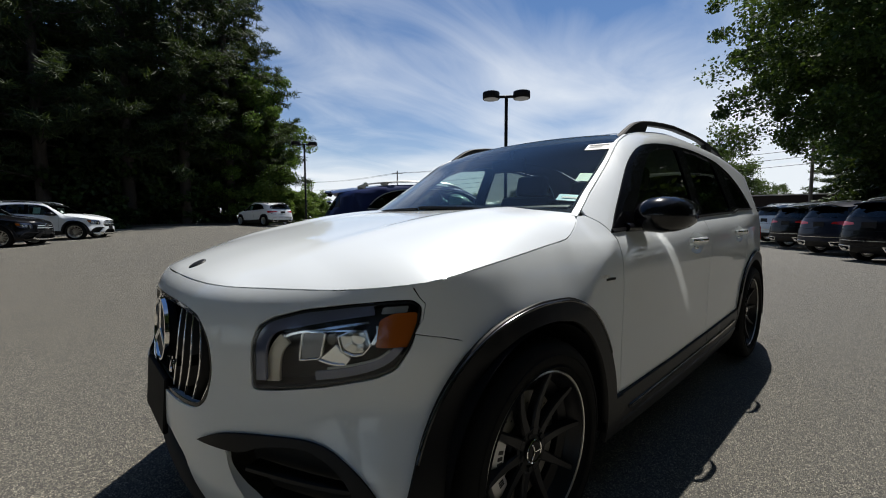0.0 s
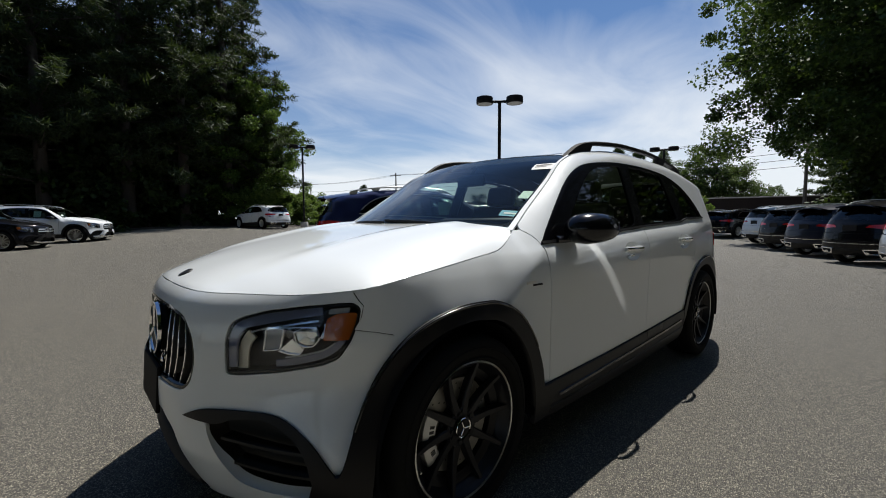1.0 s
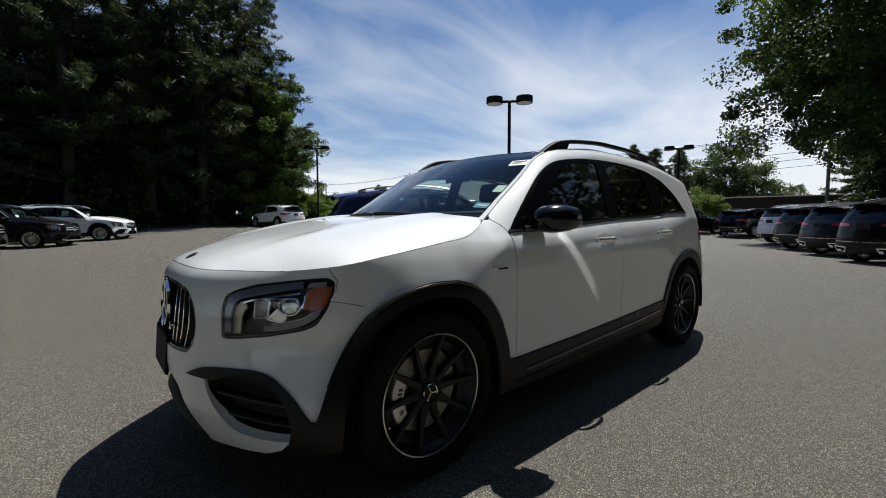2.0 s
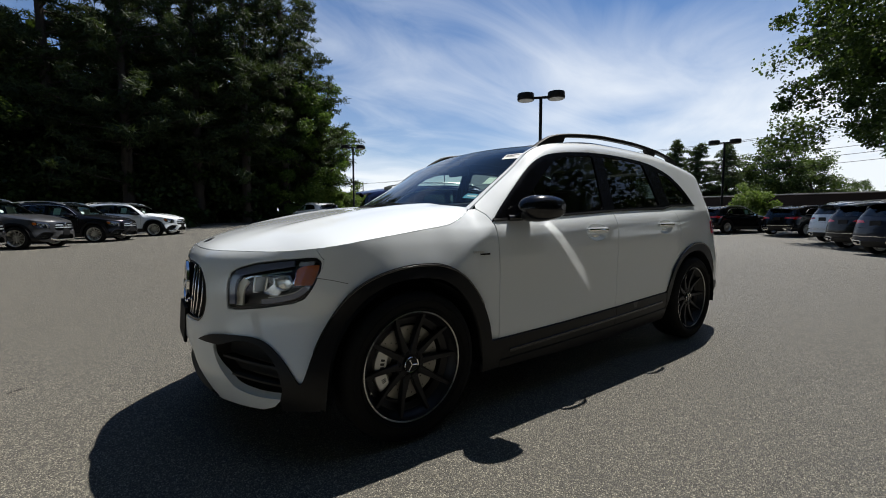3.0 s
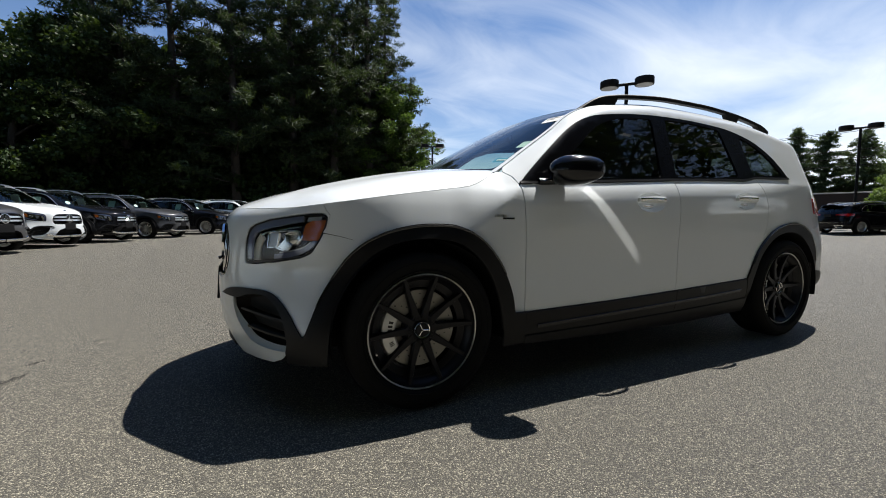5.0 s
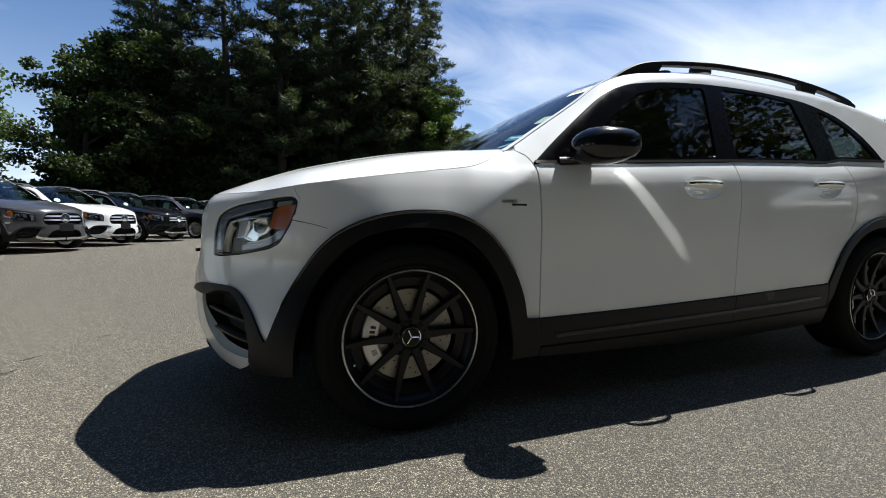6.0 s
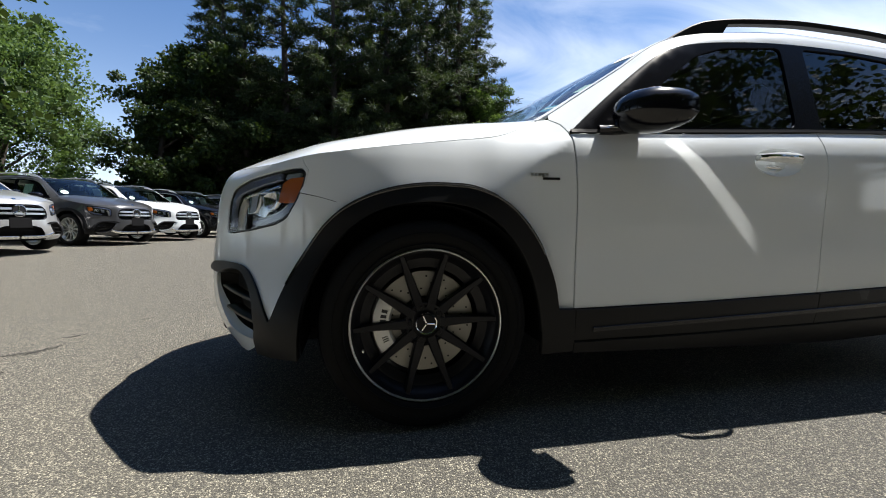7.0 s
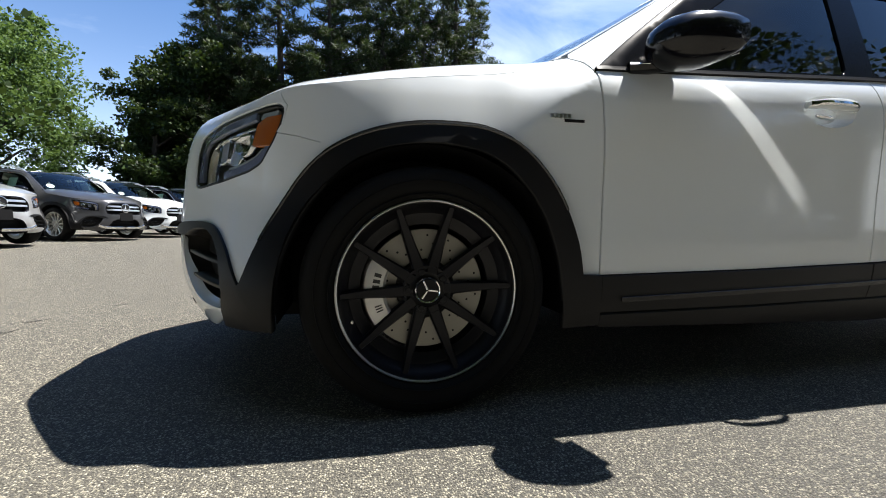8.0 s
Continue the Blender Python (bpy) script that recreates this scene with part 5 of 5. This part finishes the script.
def pine(seed, height, spread, bare, label, per=110, needle=.42, mat=None):
    """A tall pine: straight trunk, level boughs with upturned needle tufts, gaps between."""
    rng = np.random.default_rng(seed)
    tree = thing("pine", label, "tree")
    bm = bmesh.new()
    lean = rng.normal(size=2) * .012 * height
    trunk = [(lean[0] * i / 6, lean[1] * i / 6, -.3 + (height + .3) * i / 6) for i in range(7)]
    limb(bm, trunk, [.30 * height / 20 * (1.1 - i / 6) + .02 for i in range(7)], 9)
    centres, radii = [], []
    for h in np.arange(bare, .985, .030):
        for k in range(rng.integers(3, 6)):
            ang = rng.random() * 2 * math.pi
            w = (h - bare) / (1 - bare)
            reach = spread * (.35 + .75 * math.sin(math.pi * min(1, .25 + .75 * w)) ** .8) * (.5 + .6 * rng.random()) * (1.15 - w * .8)
            a0 = np.array((lean[0] * h, lean[1] * h, height * h))
            end = a0 + np.array((math.cos(ang) * reach, math.sin(ang) * reach, height * .012 * rng.normal() + reach * .12))
            limb(bm, [a0, (a0 + end) / 2 - (0, 0, .1), end], [.055, .035, .012], 4)
            for q in np.linspace(.35, 1.0, max(2, int(reach / .75))):
                centres.append(a0 * (1 - q) + end * q + rng.normal(size=3) * .12)
                radii.append(.34 + .36 * rng.random())
    part("trunk", bm, BARK, tree, "straight trunk and boughs", sharp=80)
    v, f = leaf_mesh(rng, np.array(centres), np.array(radii), max(8, per // 2), needle, .1, 1.35, .042, .45)
    cloud("crown", v, f, mat or NEEDLES, tree, "tufts of dark needles")
    return tree


def stand(made, spots):
    """Copies of trees at (x, y, turn, scale); the first spot takes the tree itself."""
    for i, (x, y, turn, k) in enumerate(spots):
        m = pose(x, y, float(gz(x, y)), 0, 0, turn) @ Matrix.Scale(k, 4)
        if i == 0:
            made.matrix_basis = m
        else:
            c = copy_thing(made, pose(x, y, float(gz(x, y)), 0, 0, turn))
            c.matrix_basis = m


# the woods beyond the car park, their edge first
pine_a = pine(11, 24, 4.3, .20, "tall dark pine with ragged boughs at the woods' edge", 84, .44)
stand(pine_a, [(3.2, 32.0, 0, 1), (9.6, 33.2, 140, .98), (-4.5, 33.0, 75, 1.02), (5.5, 37, 215, 1.08), (-1, 38, 320, 1.1), (-9.5, 35, 40, .95), (9.4, 37.5, 10, .95)])
pine_b = pine(12, 22, 4.8, .14, "broad pine with dark needles at the woods' edge", 84, .44)
stand(pine_b, [(-0.8, 31.6, 30, 1), (6.4, 32.2, 190, 1.04), (11.6, 34.4, 110, .92), (2, 38.5, 280, 1.12), (-7.6, 32.6, 350, .95), (-11.5, 38, 10, .95)])
maple = broadleaf(21, 12.0, 4.3, .08, LEAF_SHADED, "dark round maple with dense leaves", 180, .21, 130)
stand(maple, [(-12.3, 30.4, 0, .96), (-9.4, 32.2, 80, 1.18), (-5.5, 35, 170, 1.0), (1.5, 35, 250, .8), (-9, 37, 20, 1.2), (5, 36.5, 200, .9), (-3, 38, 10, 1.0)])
lime = broadleaf(22, 12.4, 3.5, .10, LEAF_OAK, "bright green broadleaf tree at the woods' end", 250, .165, 130)
stand(lime, [(11.8, 33.4, 0, 1.0), (12.3, 36.5, 100, 1.05), (8.8, 35.5, 220, 1.15), (12.6, 40, 310, .95)])
ash = broadleaf(23, 15.5, 6.2, .14, LEAF_ASH, "tall pale green tree with open layered boughs", 150, .25, 170)
stand(ash, [(-22.0, 30.5, 0, .82), (-28, 27, 130, 1.0), (-26, 36, 230, 1.1), (-36, 24, 60, 1.05)])
thicket = broadleaf(24, 4.2, 2.7, .02, LEAF_SHADED, "low dark thicket under the trees, shade put into its leaf colour", 50, .32, 90, "shrub")
# row near y = -15: unseen, added to close bright gaps in reflections
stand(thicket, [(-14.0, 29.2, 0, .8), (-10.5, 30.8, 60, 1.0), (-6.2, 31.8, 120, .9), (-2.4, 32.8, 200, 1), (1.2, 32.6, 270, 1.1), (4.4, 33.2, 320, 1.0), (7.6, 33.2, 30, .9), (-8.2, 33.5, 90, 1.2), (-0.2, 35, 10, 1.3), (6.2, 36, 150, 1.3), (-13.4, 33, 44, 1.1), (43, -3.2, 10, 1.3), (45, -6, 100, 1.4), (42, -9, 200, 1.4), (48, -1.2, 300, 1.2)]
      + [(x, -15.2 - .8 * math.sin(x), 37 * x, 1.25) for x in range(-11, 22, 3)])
hedge = broadleaf(25, 3.6, 2.4, .03, LEAF_PALE, "pale green bush at the end of the woods", 120, .17, 90, "shrub")
stand(hedge, [(12.4, 33.2, 0, .95), (14.6, 34.6, 70, .9), (16.6, 36, 140, .95), (18.8, 38, 200, .8), (10.4, 32.4, 280, .8), (33.5, 8.0, 280, .75), (-17.8, 30.5, 44, .8), (-21, 28.5, 144, .9), (-25, 27, 60, .9)])

# filler trees deeper in the woods, its lack of light put into leaf colour
inner = broadleaf(26, 15, 5.5, .05, LEAF_SHADED, "dark tree deep in the woods, shade put into its leaf colour", 40, .62, 120)
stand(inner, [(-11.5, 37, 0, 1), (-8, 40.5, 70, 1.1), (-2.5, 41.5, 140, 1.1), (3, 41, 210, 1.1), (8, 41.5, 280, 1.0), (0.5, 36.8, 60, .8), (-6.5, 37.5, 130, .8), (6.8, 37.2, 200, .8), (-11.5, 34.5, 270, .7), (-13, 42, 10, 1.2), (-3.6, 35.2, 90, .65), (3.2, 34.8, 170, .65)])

# the oak over the cars on the far side
oak = broadleaf(31, 17, 9.0, .30, LEAF_DARK, "large oak with a wide leafy crown over parked cars", 230, .20, 620, "tree", 54)
stand(oak, [(35.6, -3.1, 20, 1.11), (40, -6.2, 150, 1.08)])
# shade under the oak is put into these trees' leaf colour
behind = broadleaf(32, 14, 6.5, .03, LEAF_SHADED, "dark tree behind the parked row, shade put into its leaf colour", 90, .38, 160)
stand(behind, [(46, -5.5, 0, 1.0), (52, -2.6, 120, .9), (44, -11, 200, 1.1), (56, -7, 40, 1.1)])

# trees along the far road
far_a = broadleaf(41, 12, 5.5, .10, LEAF_ROAD, "green roadside tree beyond the car park", 95, .30, 120)
stand(far_a, [(62, 13.4, 0, .84), (64, 18, 100, .76), (66, 8, 200, .42), (60, 10.6, 260, .62), (70, -4, 300, .6), (58, 31, 50, .75), (68, 40, 140, .6), (75, 12, 10, .5), (76, 0, 70, .5), (70, 52, 90, .5), (60, 70, 10, .5), (52, 80, 200, .5), (70, 62, 120, .5), (46, 92, 320, .5), (84, 50, 120, .7)])
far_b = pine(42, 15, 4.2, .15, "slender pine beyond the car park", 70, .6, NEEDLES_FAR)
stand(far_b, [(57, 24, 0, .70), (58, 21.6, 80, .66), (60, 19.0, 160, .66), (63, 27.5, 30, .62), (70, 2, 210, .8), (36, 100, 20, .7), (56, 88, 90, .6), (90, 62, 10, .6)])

# trees added behind the camera: block sky light, show in paint and glass only
stand_back = broadleaf(51, 17, 6.0, .12, LEAF_SHADED, "dark broadleaf tree added out of view to block sky light and be reflected", 60, .29, 150)
stand(stand_back, [(-12.5, -9, 80, 1.4), (-14.5, -2, 160, 1.45), (-16, 5, 200, 1.35), (-9, -14, 240, 1.45), (-3.5, -16.5, 320, 1.5), (3, -17, 10, 1.55), (9.5, -17, 110, 1.5), (15.5, -15.5, 40, 1.5), (20, -12.5, 300, 1.2), (-17, 11, 60, 1.2), (6, -21, 200, 1.6), (-1, -21.5, 90, 1.6), (12.5, -20.5, 150, 1.6)])

# forest floor under the woods: leaf litter over the asphalt's edge
def litter():
    m = material("leaf_litter", (.05, .04, .03), .95)
    v = place_of(m)
    n = noise_of(m, v, 9, 8, .7)
    link(m, ramp_of(m, n, [(.3, (.012, .010, .007)), (.55, (.035, .027, .018)), (.75, (.08, .062, .04))]), body_of(m).inputs["Base Color"])
    link(m, bump_of(m, n, .9, .05), body_of(m).inputs["Normal"])
    return m


LITTER = litter()
rng = np.random.default_rng(5)
front = [(-60, 20.5), (-40, 20.5), (-28, 23), (-19, 26), (-12, 28), (-7, 29), (0, 29.7), (6, 30.3), (12, 31), (17, 33), (24, 36.5), (34, 44), (50, 60)]
line = smooth(front, 10)
gv, gf = [], []
for i, (x, y) in enumerate(line):
    y += .25 * math.sin(i * 1.7) + .2 * math.sin(i * .61)
    gv += [(x, y, float(gz(x, y)) + .015), (x, y + .5, float(gz(x, y + .5)) + .09), (x - 4, y + 40, float(gz(x - 4, y + 40)) + .12)]
for i in range(len(line) - 1):
    for k in (0, 1):
        gf.append((3 * i + k, 3 * i + 3 + k, 3 * i + 4 + k, 3 * i + 1 + k))
tagged(solid("forest_floor", gv, gf, LITTER), "brown leaf litter under the trees", "ground", kind="structure")

# ---- lamp posts ----
def lamp_post(height):
    post = thing("street_lamp", "dark two-headed parking lot lamp on a square pole", "street lamp", "car park lamps")
    bm = bmesh.new()
    box(bm, (.13, .13, height), pose(0, 0, height / 2), .01, 1)
    pole = part("pole", bm, SATIN_BLACK, post)
    lathe("footing", [(0, -.12), (.28, -.11), (.30, -.08), (.30, .3), (0, .3)], CONCRETE, post, "round concrete footing", 20).matrix_basis = pose(0, 0, 0, -90)
    bm = bmesh.new()
    box(bm, (1.1, .07, .10), pose(0, 0, height - .03), .008, 1)
    part("cross_arm", bm, SATIN_BLACK, post)
    for s in (-1, 1):
        head = lathe("lamp_head", [(0, -.17), (.28, -.17), (.335, -.15), (.345, -.10), (.345, .10), (.33, .12), (0, .12)], SATIN_BLACK, post, "round drum lamp head", 24)
        head.matrix_basis = pose(s * .62, 0, height, -90)
        lathe("lens", [(0, .124), (.30, .124), (.305, .115)], PALE_LENS, head, "pale lens underneath", 20)
    return post


CONCRETE = plastic("concrete", (.35, .34, .32), .9, 60)
lamps = [(13.5, 9.3, 6.0, -48), (14.0, 29.5, 6.3, -30), (33.0, 9.6, 5.9, -65)]
first_lamp = lamp_post(5.95)
for i, (x, y, h, turn) in enumerate(lamps):
    m = pose(x, y, float(gz(x, y)) + (h - 5.95), 0, 0, turn)
    if i == 0:
        first_lamp.matrix_basis = m
    else:
        copy_thing(first_lamp, m)

# ---- far boundary, poles and wires ----
WOOD_POLE = bark("weathered_pole_wood", (.16, .14, .12))


def utility_pole(x, y, h):
    p = thing("utility_pole", "weathered wooden utility pole with a cross arm", "utility pole", "utility poles")
    p.matrix_basis = pose(x, y, float(gz(x, y)), 0, 0, -65)
    bm = bmesh.new()
    limb(bm, [(0, 0, -.3), (0, 0, h / 2), (0, 0, h)], [.16, .14, .11], 8)
    part("pole", bm, WOOD_POLE, p)
    bm = bmesh.new()
    box(bm, (2.3, .1, .12), pose(0, 0, h - .5), .01, 1)
    part("cross_arm", bm, WOOD_POLE, p)
    for k in (-1, -.5, .5, 1):
        lathe("insulator", [(0, -.12), (.05, -.1), (.06, 0), (0, 0)], DARK, p, "", 8).matrix_basis = pose(k, 0, h - .44, 90)
    return p


poles = [(52, 3.5, 9.5), (50, 34, 9.0), (47, 62, 9.0), (44, 92, 9.0)]
for x, y, h in poles:
    utility_pole(x, y, h)
for k, (dz, dx) in enumerate(((-.4, -1), (-.4, .9), (-2.2, 0), (-2.9, .1), (-3.6, 0))):
    for (x0, y0, h0), (x1, y1, h1) in zip([(53, -30, 9.5)] + poles, poles):
        pts = []
        for t in np.linspace(0, 1, 12):
            x, y = x0 + (x1 - x0) * t + dx * .5, y0 + (y1 - y0) * t
            z = (float(gz(x0, y0)) + h0) * (1 - t) + (float(gz(x1, y1)) + h1) * t + dz - 3.2 * t * (1 - t) * .5
            pts.append((x, y, z))
        tagged(tube("overhead_wire", pts, .022, DARK, None, "", 5), "thin black overhead wire between poles", "wire", "overhead wires")
WALL_BROWN = plastic("dark_brown_masonry", (.03, .022, .02), .9, 40)
wall = thing("far_wall", "dark brown boundary wall beyond the car park", "wall", kind="structure")
bm = bmesh.new()
box(bm, (.3, 44, 3.3), pose(0, 0, 1.2), .02, 1)
part("wall_body", bm, WALL_BROWN, wall)
bm = bmesh.new()
box(bm, (.42, 44, .12), pose(0, 0, 2.91), .02, 1)
part("coping", bm, CONCRETE, wall, "pale coping along the top")
wall.matrix_basis = pose(53, 12, float(gz(53, 12)), 0, 0, 12)
hero = suv("white compact SUV with black wheels, cladding and mirrors", "suv", PAINT_WHITE, "subject", True)

# ---- parked cars ----
def repaint(car, lacquer):
    for ob in car.children_recursive:
        for slot in ob.material_slots:
            if slot.material == PAINT_WHITE:
                slot.link = "OBJECT"
                slot.material = lacquer


PAINTS = {"white": PAINT_WHITE, "black": PAINT_BLACK, "grey": PAINT_GREY, "silver": PAINT_SILVER, "navy blue": PAINT_NAVY, "slate blue": PAINT_SLATE}
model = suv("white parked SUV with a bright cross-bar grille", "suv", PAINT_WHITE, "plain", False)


def price_sheet(car):
    """A pale price sheet inside the front side window, as new cars carry."""
    p = shell(ux(2.2), 1.25) + np.array((0, .03, 0))
    bm = bmesh.new()
    box(bm, (.24, .004, .26), pose(2.2, p[1], 1.25, -19))
    part("price_sheet", bm, GREEN_STICKER, car, "pale price sheet in the window")
    bm = bmesh.new()
    box(bm, (.24, .004, .26), pose(2.2, -p[1], 1.25, 19))
    part("price_sheet", bm, GREEN_STICKER, car, "pale price sheet in the window")
    bm = bmesh.new()
    bmesh.ops.create_cone(bm, cap_ends=True, segments=20, radius1=.085, radius2=.085, depth=.004, matrix=pose(1.50, .52, 1.205, 0, -60, 0) @ Matrix.Diagonal((.62, 1, 1, 1)))
    part("dash_card", bm, PAPER, car, "white round card behind the windscreen")


price_sheet(model)
bm = bmesh.new()
box(bm, (2.6, 1.30, .45), pose(2.75, 0, .72), .08, 2)
for x in (2.15, 3.1):
    for y in (-.37, .37):
        box(bm, (.16, .50, .62), pose(x + .15, y, 1.0, 0, 14, 0), .07, 2)
        box(bm, (.10, .26, .16), pose(x + .26, y, 1.36, 0, 14, 0), .05, 2)
part("cabin", bm, LEATHER, model, "black seats")

# nose positions x, y, heading in degrees, colour, length/width/height factors
ROW = [
    (-4.7, 5.9, -24, "silver", (1.02, 1.02, .99), "", "nose towards the lane"),
    (-4.3, 8.8, -24, "grey", (1.0, 1.0, 1.0), "", "nose towards the lane"),
    (-4.0, 11.1, -24, "white", (1.0, 1.0, 1.0), "", "nose towards the lane"),
    (-3.3, 13.5, -24, "black", (1.0, 1.0, 1.0), "", "nose towards the lane"),
    (-2.15, 16.0, -26, "grey", (1.0, 1.0, 1.0), "", "nose towards the lane"),
    (-.45, 18.8, -28, "black", (1.02, 1.02, .98), "", "nose towards the lane"),
    (1.5, 21.6, -28, "white", (1.02, 1.02, .98), "", "nose towards the lane"),
]
TAIL = [
    (12.6, -2.37, -39, "silver"), (15.1, -1.23, -39, "black"), (17.8, -.04, -39, "slate blue"), (20.4, 1.14, -39, "black"), (23.0, 2.23, -39, "white"),
]


def park(x, y, heading, colour, k, at_tail, words):
    """x, y: the middle of the nose, or of the tail where at_tail."""
    a = radians(heading)
    ln = 4.634 * k[0]
    nx, ny = (x + ln * math.cos(a), y + ln * math.sin(a)) if at_tail else (x, y)
    mx, my = nx - ln / 2 * math.cos(a), ny - ln / 2 * math.sin(a)
    m = pose(nx, ny, float(gz(mx, my)), 0, 0, heading + 180) @ Matrix.Diagonal((*k, 1))
    c = copy_thing(model, Matrix.Identity(4))
    c.matrix_basis = m
    tagged(c, f"{colour} SUV {words}", "suv", "parked cars")
    if colour != "white":
        repaint(c, PAINTS[colour])
    return c


for x, y, h, colour, k, _, words in ROW:
    park(x, y, h, colour, k, False, "in a row, " + words)
for x, y, h, colour in TAIL:
    park(x, y, h, colour, (1.08, 1.05, 1.08), True, "with its tail to the lane")
park(10.9, 26.2, 102, "white", (1.02, 1.02, .99), True, "parked alone by the woods")
park(3.78, 6.38, -30, "navy blue", (1.10, 1.06, 1.09), True, "with silver roof rails behind the white one")
park(8.0, 9.2, -30, "silver", (1.0, 1.0, 1.0), True, "parked behind the blue one")
park(6.0, 10.6, -30, "white", (1.0, 1.0, 1.0), True, "parked two rows behind")
park(11.6, 10.6, -30, "silver", (1.0, 1.0, 1.0), True, "parked beside a lamp post")
park(26.4, 8.2, -20, "black", (1.0, 1.02, .95), True, "parked at the far side of the lane")
park(26.8, 4.8, -20, "black", (1.0, 1.02, .95), True, "parked at the far side of the lane")
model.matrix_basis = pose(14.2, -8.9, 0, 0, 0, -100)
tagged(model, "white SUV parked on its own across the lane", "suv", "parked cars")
